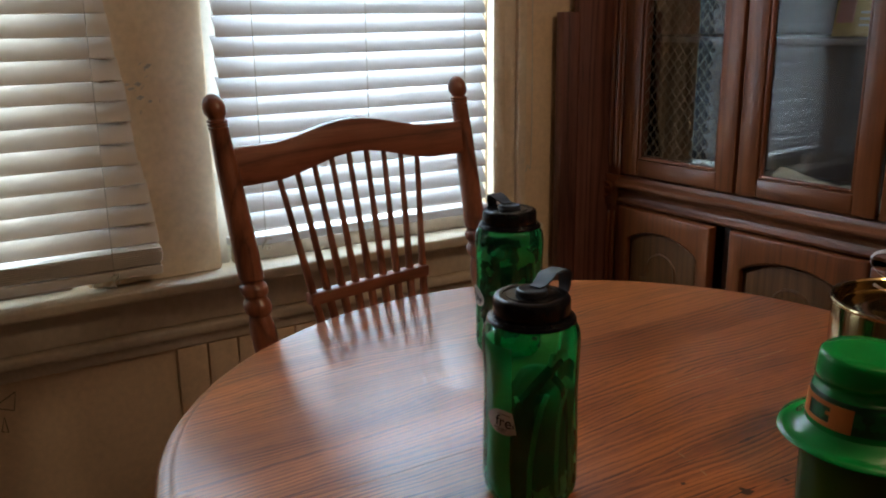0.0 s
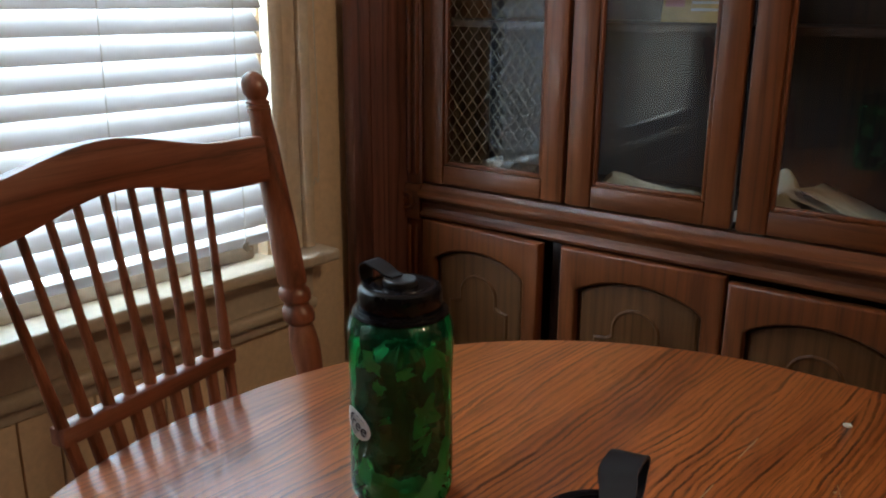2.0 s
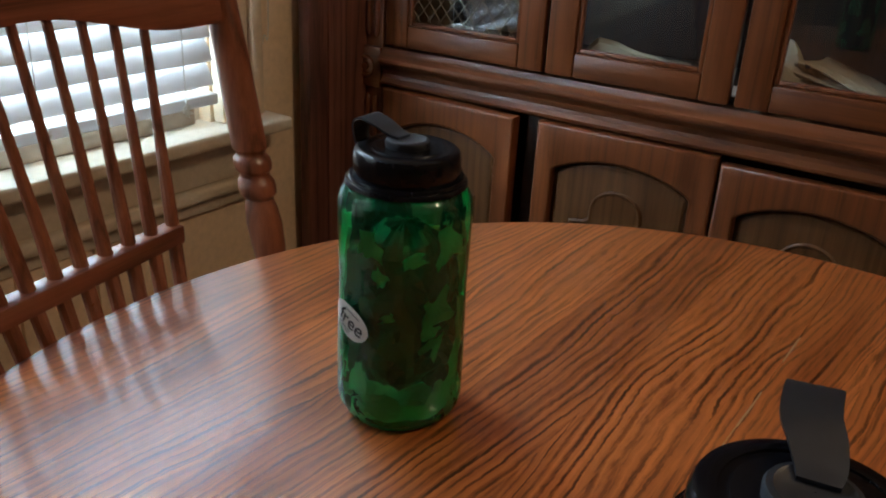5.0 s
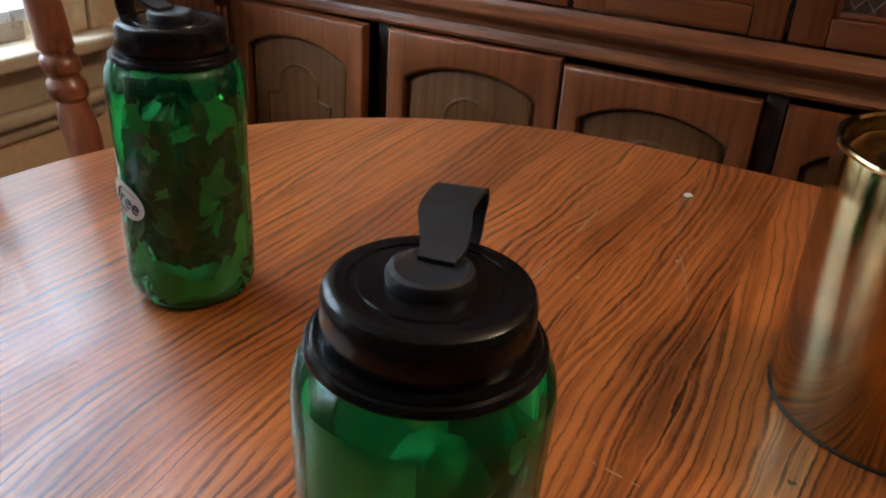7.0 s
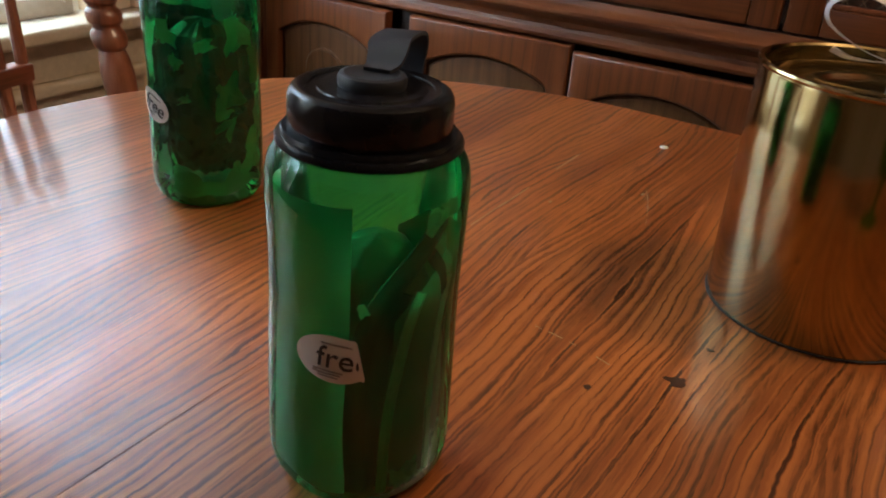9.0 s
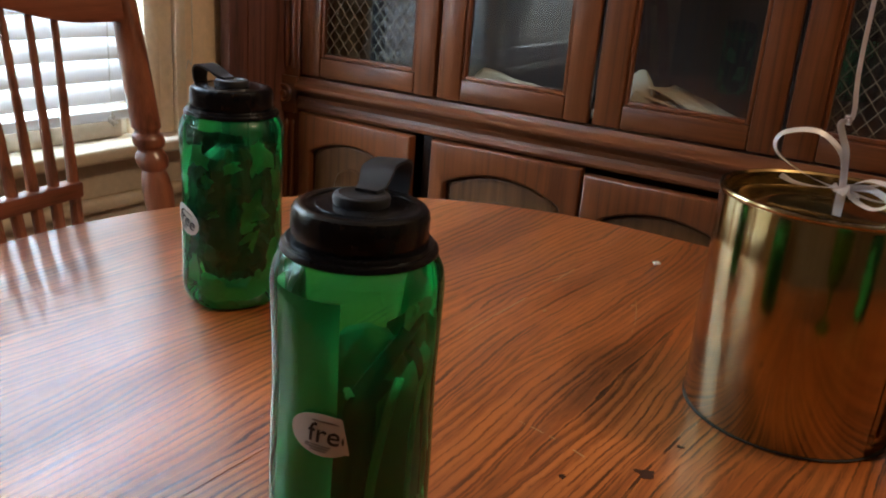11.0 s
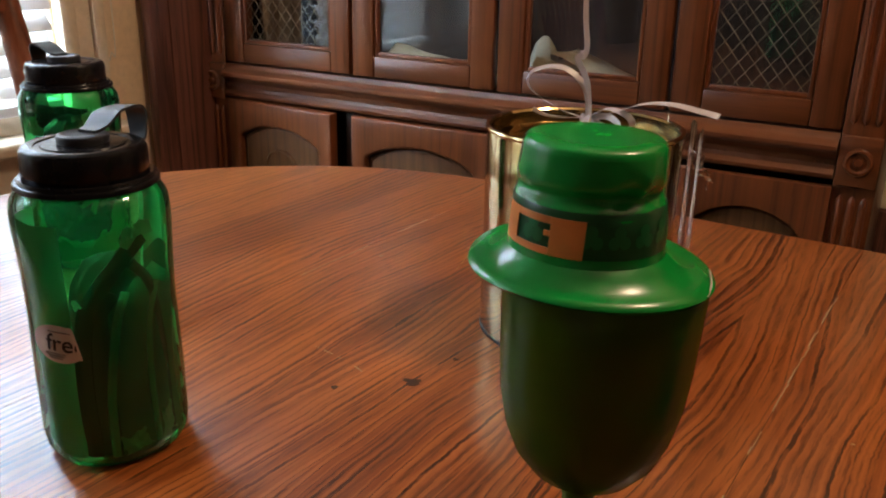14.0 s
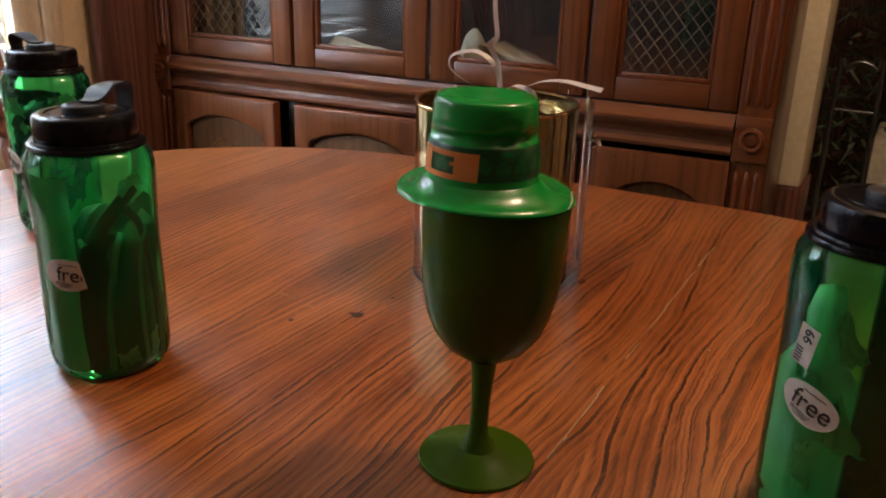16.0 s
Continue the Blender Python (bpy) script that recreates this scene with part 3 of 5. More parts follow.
box(bm, 1.340, 1.378, -0.020, 0, 0.672, 2.14, 0.005)
box(bm, 1.380, 1.408, -0.028, 0, 0.672, 2.14, 0.006)
tagged(part("trim", bm, TRIM), "moulded cream window casing", "trim", kind="structure").location = (0, WALL_Y, 0)
bpy.data.objects["trim"].location = (0, WALL_Y, 0)
tagged(part("window_sill", box(B(), -0.64, 1.435, WALL_Y - 0.075, WALL_Y + 0.06, 0.645, 0.671, 0.007, 3), SILL), "worn white painted window stool", "sill", kind="structure")
bm = B()
box(bm, -0.58, 1.40, WALL_Y - 0.022, WALL_Y, 0.562, 0.644, 0.004)
box(bm, -0.58, 1.40, WALL_Y - 0.038, WALL_Y, 0.535, 0.561, 0.009, 3)
box(bm, -0.58, 1.40, WALL_Y - 0.016, WALL_Y, 0.505, 0.534, 0.005)
tagged(part("trim", bm, SILL), "moulded apron under the window stool", "trim", kind="structure")
board = box(B(), 0.002, 0.068, -0.012, 0, 0.14, 0.503, 0.0022, 2)
first = part("board", board, WALL, north)
first.location.x = 0.46
for i in range(1, 10):
    c = new("board", first.data)
    c.parent, c.location = north, (0.46 + 0.07 * i, 0, 0)
tagged(part("baseboard", box(B(), -2.5, 2.25, WALL_Y - 0.018, WALL_Y, 0.0, 0.139, 0.004), TRIM), "cream painted baseboard", "baseboard", kind="structure")

# east wall behind the cabinet, ending in a doorway
EAST_X = 2.16
tagged(part("wall_east", box(B(), EAST_X, EAST_X + 0.14, 0.36, WALL_Y, 0, 2.45), WALL), "cream wall behind the china cabinet", "wall", kind="structure")
tagged(part("wall_east", box(B(), EAST_X, EAST_X + 0.14, -2.5, -0.75, 0, 2.45), WALL), "cream wall beyond the doorway", "wall", kind="structure")
tagged(part("wall_lintel", box(B(), EAST_X, EAST_X + 0.14, -0.748, 0.358, 2.1, 2.45), WALL), "cream wall above the doorway", "wall", kind="structure")
bm = B()
box(bm, EAST_X - 0.022, EAST_X, 0.292, 0.40, 0.56, 2.2, 0.004)
box(bm, EAST_X, EAST_X + 0.14, 0.292, 0.358, 0.56, 2.1, 0.003)
tagged(part("trim", bm, DOOR_TRIM), "plain cream doorway casing", "trim", kind="structure")
bm = B()
box(bm, EAST_X - 0.034, EAST_X + 0.14, 0.284, 0.357, 0.0, 0.558, 0.004)
tagged(part("baseboard", bm, DARK_BOARD), "dark stained plinth below the doorway casing", "baseboard", kind="structure")
# closes the next room; its dimness is in the dark colour
tagged(part("wall_next_room", box(B(), EAST_X + 0.14, 5.1, 1.0, 1.1, 0, 2.45), DARK_BOARD), "side wall of the next room, coloured dark for its shade", "wall", kind="structure")


# ---- blinds ----
def blind(x0, x1, z_low, z_top, stack, tilt, label, mat, skew=0.0):
    """Venetian blind: slats on ladder cords, head rail, bottom rail, loose cord ends."""
    y = WALL_Y - 0.046
    t = thing("window_blind", pose((x0 + x1) / 2, y, z_low), label, "blind", "window blinds")
    h = (x1 - x0) / 2
    sl = B()
    n = 6
    prof = [((k / n - 0.5) * 0.050, 0.0034 * (1 - (2 * k / n - 1) ** 2)) for k in range(n + 1)]
    loops = []
    for s in (-h, h):
        up = [(s, a, b + 0.0013) for a, b in prof]
        lo = [(s, a, b - 0.0013) for a, b in reversed(prof)]
        loops.append(up + lo)
    loft(sl, loops)
    bmesh.ops.rotate(sl, verts=sl.verts[:], matrix=Matrix.Rotation(radians(tilt), 3, "X"))
    z = 0.024 + stack * 0.0042
    one = part("slat", sl, mat, t)
    one.location.z = z + 0.03
    k = 1
    rnd = random.Random(int(x0 * 100) + 3)
    while z + 0.03 + k * 0.0415 < z_top - z_low - 0.05:
        o = new("slat", one.data)
        o.parent, o.location = t, (rnd.uniform(-0.004, 0.004) - skew * min(k, 14) * 0.0415, rnd.uniform(-0.001, 0.001), z + 0.03 + k * 0.0415)
        o.rotation_euler = (radians(rnd.uniform(-2.5, 2.5)), radians(rnd.uniform(-0.25, 0.25)), 0)
        k += 1
    for i in range(stack):
        o = new("slat", one.data)
        o.parent, o.location = t, (rnd.uniform(-0.005, 0.005), 0.0, 0.026 + i * 0.0042)
        o.rotation_euler = (radians(-tilt), 0, 0)
    part("bottom_rail", box(B(), -h, h, -0.025, 0.025, 0.0, 0.020, 0.004), mat, t)
    part("head_rail", box(B(), -h, h, -0.028, 0.028, z_top - z_low - 0.045, z_top - z_low, 0.003), mat, t)
    for fx in (-0.78, 0.0, 0.78):
        cd = B()
        for yy in (-0.028, 0.028):
            tube(cd, [(fx * h, yy, 0.01), (fx * h + 0.002, yy, (z_top - z_low) * 0.5), (fx * h, yy, z_top - z_low - 0.04)], 0.0009, 5)
        part("ladder_cord", cd, CORD, t)
        kn = B()
        rr = random.Random(int((fx + 2) * 50 + x0 * 10))
        pts = [(fx * h + rr.uniform(-0.013, 0.013), -0.031 + rr.uniform(-0.006, 0.006), rr.uniform(-0.014, 0.018)) for _ in range(9)]
        tube(kn, spline([(fx * h, -0.029, 0.02)] + pts, 5), 0.0012, 5)
        part("cord_end", kn, CORD, t, "knotted loose cord end")
    return t


blind(-0.45, 0.437, 0.698, 2.08, 8, 59, "vinyl venetian blind tinted for warm room light, with stacked slats at its foot", BLIND_WARM_LIT, 0.13)
blind(0.588, 1.258, 0.726, 2.08, 0, 59, "white vinyl venetian blind lit from behind", BLIND)
bm = B()
tube(bm, spline([(1.40, WALL_Y - 0.012, 2.05), (1.402, WALL_Y - 0.012, 1.4), (1.412, WALL_Y - 0.012, 0.86), (1.425, WALL_Y - 0.012, 0.82), (1.437, WALL_Y - 0.012, 0.88), (1.432, WALL_Y - 0.012, 1.5), (1.43, WALL_Y - 0.012, 2.05)], 8), 0.0013, 5)
solo("pull_cord", bm, CORD, "thin looped pull cord hanging against the wall", "cord")

# ---- dark boards in the corner by the cabinet ----
for x0, x1, top in ((1.505, 1.560, 1.215), (1.562, 1.69, 1.78)):
    b = B()
    box(b, x0, x1, WALL_Y - 0.052, WALL_Y - 0.022, 0.0, top, 0.004)
    solo("wooden_board", b, DARK_BOARD, "dark brown board standing against the wall beside the cabinet", "board", group="boards in the corner")


# ---- table ----
TX, A_, B_ = 0.716, 0.538, 0.522
SEAM_N, SEAM_S = 0.731, 0.270
table = thing("dining_table", pose(TX, (SEAM_N + SEAM_S) / 2, 0), "oval oak dining table with a leaf and glossy worn finish", "table")
EDGE = [(0.020, -0.034), (0.006, -0.031), (0.0, -0.024), (0.001, -0.016), (0.006, -0.010), (0.013, -0.0075), (0.0165, -0.0068), (0.019, -0.003), (0.024, 0.0)]
H_ = (SEAM_N - SEAM_S) / 2


def half_top(sign):
    loops = []
    for d, z in EDGE:
        loops.append([((A_ - d) * math.cos(a), sign * (H_ + 0.0006) + sign * (B_ - d) * math.sin(a), 0.75 + z) for a in [math.pi * k / 72 for k in range(73)]])
    return loft(B(), loops)


part("tabletop_half", half_top(1), OAK_TOP, table, angle=50)
part("tabletop_half", half_top(-1), OAK_TOP, table, angle=50)
loops = [[(s * (A_ - d), y, 0.75 + z) for s, y in ((-1, -H_), (1, -H_), (1, H_), (-1, H_))] for d, z in EDGE]
part("table_leaf", loft(B(), loops), OAK_TOP, table, angle=50)
bm = B()
for ys, s in ((H_, 1), (-H_, -1)):
    lo = []
    for d, z in ((0.06, 0.716), (0.06, 0.645), (0.08, 0.645), (0.08, 0.716)):
        lo.append([((A_ - d) * math.cos(a), s * H_ + s * (B_ - d) * math.sin(a), z) for a in [math.pi * k / 40 for k in range(41)]])
    rows = [[bm.verts.new(p) for p in l] for l in lo]
    for i in range(4):
        for k in range(40):
            bm.faces.new((rows[i][k], rows[i][k + 1], rows[(i + 1) % 4][k + 1], rows[(i + 1) % 4][k]))
for s in (-1, 1):
    box(bm, s * (A_ - 0.08), s * (A_ - 0.06), -H_, H_, 0.645, 0.716)
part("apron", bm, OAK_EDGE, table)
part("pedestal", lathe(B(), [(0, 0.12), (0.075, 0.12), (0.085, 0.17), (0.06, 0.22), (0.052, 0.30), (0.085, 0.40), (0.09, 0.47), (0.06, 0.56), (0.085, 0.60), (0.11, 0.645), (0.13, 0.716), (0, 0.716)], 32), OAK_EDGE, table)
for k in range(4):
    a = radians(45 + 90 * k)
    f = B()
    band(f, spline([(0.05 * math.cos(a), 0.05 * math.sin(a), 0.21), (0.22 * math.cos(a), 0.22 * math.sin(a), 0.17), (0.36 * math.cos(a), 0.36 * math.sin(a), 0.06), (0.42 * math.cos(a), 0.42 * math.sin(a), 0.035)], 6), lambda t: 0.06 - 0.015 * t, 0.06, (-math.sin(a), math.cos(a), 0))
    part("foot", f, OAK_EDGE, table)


# ---- chair ----
CHAIR_TURN = 10.4
chair = thing("dining_chair", pose(0.657, 1.330, 0, 0, 0, CHAIR_TURN) @ Matrix.Diagonal((0.98, 1, 1.011, 1)), "oak dining chair with fanned spindle back and turned posts", "chair")
LEAN_ = math.tan(radians(12.7))


def back_y(z):
    return (z - 1.09) * LEAN_ if z > 0.40 else (0.40 - 1.09) * LEAN_ + (0.40 - z) * 0.20


POST = [(r, z if z < 1.036 else 1.036 + (z - 1.036) * 0.70) for r, z in [(0.0, 1.112), (0.006, 1.1105), (0.0125, 1.104), (0.0165, 1.094), (0.0175, 1.083), (0.0165, 1.072), (0.0125, 1.064), (0.0125, 1.061), (0.0155, 1.058), (0.0155, 1.055), (0.0135, 1.0535), (0.0155, 1.051), (0.0155, 1.048), (0.0135, 1.0465), (0.0155, 1.044), (0.0155, 1.040), (0.0145, 1.036), (0.0165, 0.99), (0.0185, 0.92), (0.0195, 0.85), (0.0195, 0.822), (0.0165, 0.818), (0.0165, 0.815), (0.0205, 0.811), (0.0215, 0.805), (0.0205, 0.799), (0.0165, 0.795), (0.0165, 0.791), (0.0205, 0.786), (0.0215, 0.779), (0.0205, 0.772), (0.0155, 0.766), (0.0185, 0.755), (0.0205, 0.738), (0.0195, 0.715), (0.0155, 0.67), (0.0135, 0.63), (0.0155, 0.58), (0.019, 0.50), (0.0195, 0.42), (0.0185, 0.30), (0.0165, 0.15), (0.013, 0.0), (0.0, 0.0)]]
for s in (-1, 1):
    def lean(a, r, z, s=s):
        x = s * (0.224 + 0.026 * max(0.0, (z - 0.45)) / 0.65)
        return (x + r * math.cos(a), back_y(z) + r * math.sin(a), z)
    pr = [(max(r, 0.0002), z) for r, z in POST]
    part("back_post", lathe(B(), pr, 24, shape=lean), OAK_CHAIR, chair)
# crest
loops = []
N = 40
for k in range(N + 1):
    u = -0.243 + 0.486 * k / N
    w = u / 0.243
    hump = 0.5 + 0.5 * math.cos(math.pi * min(1, abs(w) / 0.72))
    top = 1.010 + 0.024 * hump
    bot = 0.955 + 0.026 * hump
    bow = 0.012 * (1 - w * w)
    loops.append([(u, back_y(z) + bow + o, z) for z, o in ((bot, -0.009), (bot + 0.006, -0.011), (top - 0.006, -0.011), (top, -0.007), (top, 0.007), (top - 0.006, 0.011), (bot + 0.006, 0.011), (bot, 0.009))])
part("crest_rail", loft(B(), loops), OAK_CREST, chair)
for k in range(9):
    f = k / 8 * 2 - 1
    f_top, f_low = 0.148 * f - 0.012, 0.108 * f - 0.014
    zt = 0.985
    sp = B()
    p0 = Vector((f_low - 0.04 * f * 0.9, back_y(0.45) + 0.012, 0.45))
    p1 = Vector((f_top, back_y(zt) + 0.012 * (1 - (f_top / 0.243) ** 2), zt))
    tube(sp, [p0.lerp(p1, i / 12) for i in range(13)], lambda t: 0.0046 + 0.0028 * math.exp(-((t - 0.55) / 0.2) ** 2), 10)
    part("spindle", sp, OAK_CHAIR, chair)
part("lower_rail", box(B(), -0.138, 0.112, -0.011, 0.011, -0.010, 0.010, 0.003, m=pose(0, back_y(0.765) + 0.012, 0.765)), OAK_CREST, chair)
seat = []
for z, d in ((0.420, 0.012), (0.424, 0.004), (0.436, 0.0), (0.446, 0.003), (0.451, 0.012)):
    seat.append([((0.235 - d) * math.copysign(abs(math.cos(a)) ** 0.5, math.cos(a)), -0.375 + (0.225 - d) * math.copysign(abs(math.sin(a)) ** 0.5, math.sin(a)), z) for a in [2 * math.pi * k / 48 for k in range(48)]])
part("seat", loft(B(), seat), OAK_CREST, chair)
for s in (-1, 1):
    part("front_leg", lathe(B(), [(0.0002, 0.42), (0.018, 0.42), (0.02, 0.36), (0.014, 0.33), (0.022, 0.29), (0.018, 0.2), (0.012, 0.02), (0.012, 0), (0.0002, 0)], 20, shape=lambda a, r, z, s=s: (s * (0.19 + 0.03 * (0.42 - z)) + r * math.cos(a), -0.54 + r * math.sin(a), z)), OAK_CHAIR, chair)
    st = B()
    tube(st, [(s * 0.195, -0.54, 0.2), (s * 0.21, back_y(0.2), 0.2)], 0.009, 10)
    part("stretcher", st, OAK_CHAIR, chair)


# ---- china cabinet ----
CX, CN, CS = 1.70, 1.84, 0.316      # front face, north end, south end
CBACK = 2.07
CAB_TURN = 3.0
cab = thing("china_cabinet", pose(CX + 0.0175, (CN + CS) / 2, 0, 0, 0, CAB_TURN), "dark oak china cabinet with glazed upper doors and arched lower doors", "cabinet")
CM = (CN + CS) / 2


def cy(y):
    return y - CM


d = CBACK - CX
for y0, y1 in ((CS, CS + 0.022), (CN - 0.022, CN)):
    part("side_panel", box(B(), 0.012, d, cy(y0), cy(y1), 0.0, 2.0, 0.002), CAB_V, cab)
part("back_panel", box(B(), d - 0.012, d, cy(CS) + 0.023, cy(CN) - 0.023, 0.0, 1.98), CAB_IN_SHADE, cab)
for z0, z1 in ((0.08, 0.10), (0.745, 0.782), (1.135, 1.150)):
    part("shelf", box(B(), 0.04, d - 0.013, cy(CS) + 0.023, cy(CN) - 0.023, z0, z1, 0.002), CAB_IN_SHADE, cab)
part("top_board", box(B(), 0.0, d, cy(CS), cy(CN), 2.002, 2.03, 0.004), CAB_H, cab)
part("cornice", box(B(), -0.05, d, cy(CS) - 0.03, cy(CN) + 0.0, 2.031, 2.10, 0.012, 3), CAB_H, cab)
part("plinth", box(B(), 0.0, 0.03, cy(CS) + 0.06, cy(CN) - 0.06, 0.0, 0.079, 0.003), CAB_H, cab)


def pilaster(y0, y1, name):
    """Upright corner post with flutes and a square carved block at waist height."""
    p = part(name, box(B(), 0.0, 0.06, cy(y0), cy(y1), 0.0, 2.0, 0.004), CAB_V, cab)
    n = 3
    w = (y1 - y0) / (n + 0.6)
    for z0, z1 in ((0.10, 0.675), (0.795, 1.95)):
        for k in range(n):
            yc = cy(y0) + (k + 0.8) * w
            part("reed", lathe(B(), [(0.0002, z0), (w * 0.30, z0 + 0.008), (w * 0.36, z0 + 0.02), (w * 0.36, z1 - 0.02), (w * 0.30, z1 - 0.008), (0.0002, z1)], 10, m=pose(0.0, yc, 0)), CAB_V, p)
    b = box(B(), -0.010, 0.0, cy(y0) + 0.001, cy(y1) - 0.001, 0.692, 0.778, 0.003)
    part("carved_block", b, CAB_H, p)
    r = min(0.024, (y1 - y0) * 0.4)
    part("rosette", lathe(B(), [(0.0002, 0.006), (r * 0.3, 0.006), (r * 0.36, 0.002), (r * 0.6, 0.001), (r * 0.75, 0.006), (r * 0.92, 0.005), (r, 0.0)], 24, m=Matrix.Translation((-0.0102, cy((y0 + y1) / 2), 0.735)) @ Matrix.Rotation(radians(-90), 4, "Y")), CAB_V, p)
    return p


pilaster(CS + 0.0, CS + 0.068, "corner_post")
pilaster(CN - 0.075, CN, "corner_post")

# waist moulding between the upper and lower doors
Y0, Y1 = CS + 0.069, CN - 0.076
wm = B()
prof = [(0.03, 0.700), (-0.004, 0.700), (-0.009, 0.704), (-0.010, 0.709), (-0.006, 0.713), (-0.002, 0.717), (0.0, 0.724), (-0.002, 0.734), (-0.010, 0.743), (-0.018, 0.748), (-0.021, 0.753), (-0.021, 0.759), (-0.017, 0.763), (-0.009, 0.766), (-0.004, 0.771), (-0.002, 0.776), (0.0, 0.779), (0.03, 0.779)]
loft(wm, [[(x, cy(y), z) for x, z in prof] for y in (Y0, Y1)])
mould = part("waist_moulding", wm, CAB_H, cab, angle=25)
bead = lathe(B(), [(0.0002, -0.0022), (0.004, -0.0014), (0.0055, 0.0), (0.004, 0.0014), (0.0002, 0.0022)], 8, m=Matrix.Rotation(radians(90), 4, "Y") @ Matrix.Diagonal((1, 0.8, 1, 1)))
bead0 = part("carved_bead", bead, CAB_H, mould)
bead0.location = (0.0012, cy(Y0) + 0.008, 0.7275)
k = 1
while Y0 + 0.008 + k * 0.0125 < Y1:
    o = new("carved_bead", bead0.data)
    o.parent, o.location = mould, (0.0012, cy(Y0) + 0.008 + k * 0.0125, 0.7275)
    k += 1


def glazed_door(y0, y1, grille):
    """Upper door hung flush with the front: stiles and rails, bead, pane, wire grille."""
    z0, z1 = 0.783, 1.95
    g0, g1, gb, gt = y0 + 0.052, y1 - 0.056, 0.829, 1.90
    fr = part("upper_door", box(B(), -0.001, 0.021, cy(y0), cy(g0), z0, z1, 0.004), CAB_V, cab)
    part("stile", box(B(), -0.001, 0.021, cy(g1), cy(y1), z0, z1, 0.004), CAB_V, fr)
    part("rail", box(B(), -0.0005, 0.0205, cy(g0) + 0.0005, cy(g1) - 0.0005, z0 + 0.0005, gb, 0.004), CAB_H, fr)
    part("rail", box(B(), -0.0005, 0.0205, cy(g0) + 0.0005, cy(g1) - 0.0005, gt, z1, 0.004), CAB_H, fr)
    bd = B()
    e = 0.009
    for a, b, c, dd in ((g0, g0 + e, gb, gt), (g1 - e, g1, gb, gt), (g0 + e, g1 - e, gb, gb + e), (g0 + e, g1 - e, gt - e, gt)):
        box(bd, 0.004, 0.017, cy(a), cy(b), c, dd, 0.003)
    part("bead", bd, CAB_V, fr)
    part("pane", box(B(), 0.0125, 0.0155, cy(g0), cy(g1), gb, gt), GLASS, fr).visible_shadow = False
    if grille:
        gr = B()
        step = 0.027
        w, h = g1 - g0, gt - gb
        for sgn in (-1, 1):
            c = -h
            while c < w + h:
                # a straight slanting wire clipped to the opening
                v0, v1 = 0.0, h
                sl = sgn * 0.80
                lo, hi = sorted(((0 - c) / sl, (w - c) / sl))
                v0, v1 = max(v0, lo), min(v1, hi)
                if v1 - v0 > 0.004:
                    tube(gr, [(0.010 + 0.0012 * sgn, cy(g0) + c + sl * v0, gb + v0), (0.010 + 0.0012 * sgn, cy(g0) + c + sl * v1, gb + v1)], 0.0009, 4)
                c += step
        part("wire_grille", gr, WIRE, fr, "diamond wire grille")
    return fr


glazed_door(1.396, 1.762, True)
glazed_door(1.042, 1.388, False)
glazed_door(0.686, 1.032, False)
glazed_door(0.386, 0.678, True)


def arch(y0, y1, z0, zs, rise, n=20):
    """Closed outline: straight sides to zs, small shoulders and a wide flat arch above."""
    pts = [(y1, z0), (y1, zs)]
    w = (y1 - y0) / 2
    for k in range(n + 1):
        u = math.cos(math.pi * k / n)
        pts.append(((y0 + y1) / 2 + (w - 0.004) * u, zs + 0.004 + rise * (1 - u * u) ** 0.85))
    pts += [(y0, zs), (y0, z0)]
    return pts


def tombstone(c, w, z0, z_step, z_top, grow):
    """Closed outline: a broad foot, shoulders and a narrow round head."""
    h = 0.050 + grow
    pts = [(c + w + grow, z0 - grow), (c + w + grow, z_step + grow), (c + h + 0.010, z_step + 0.004 + grow), (c + h, z_step + 0.012 + grow)]
    for k in range(17):
        a = math.pi * k / 16
        pts.append((c + h * math.cos(a), z_top - 0.045 + (0.045 + grow) * math.sin(a)))
    return pts + [(c - h, z_step + 0.012 + grow), (c - h - 0.010, z_step + 0.004 + grow), (c - w - grow, z_step + grow), (c - w - grow, z0 - grow)]


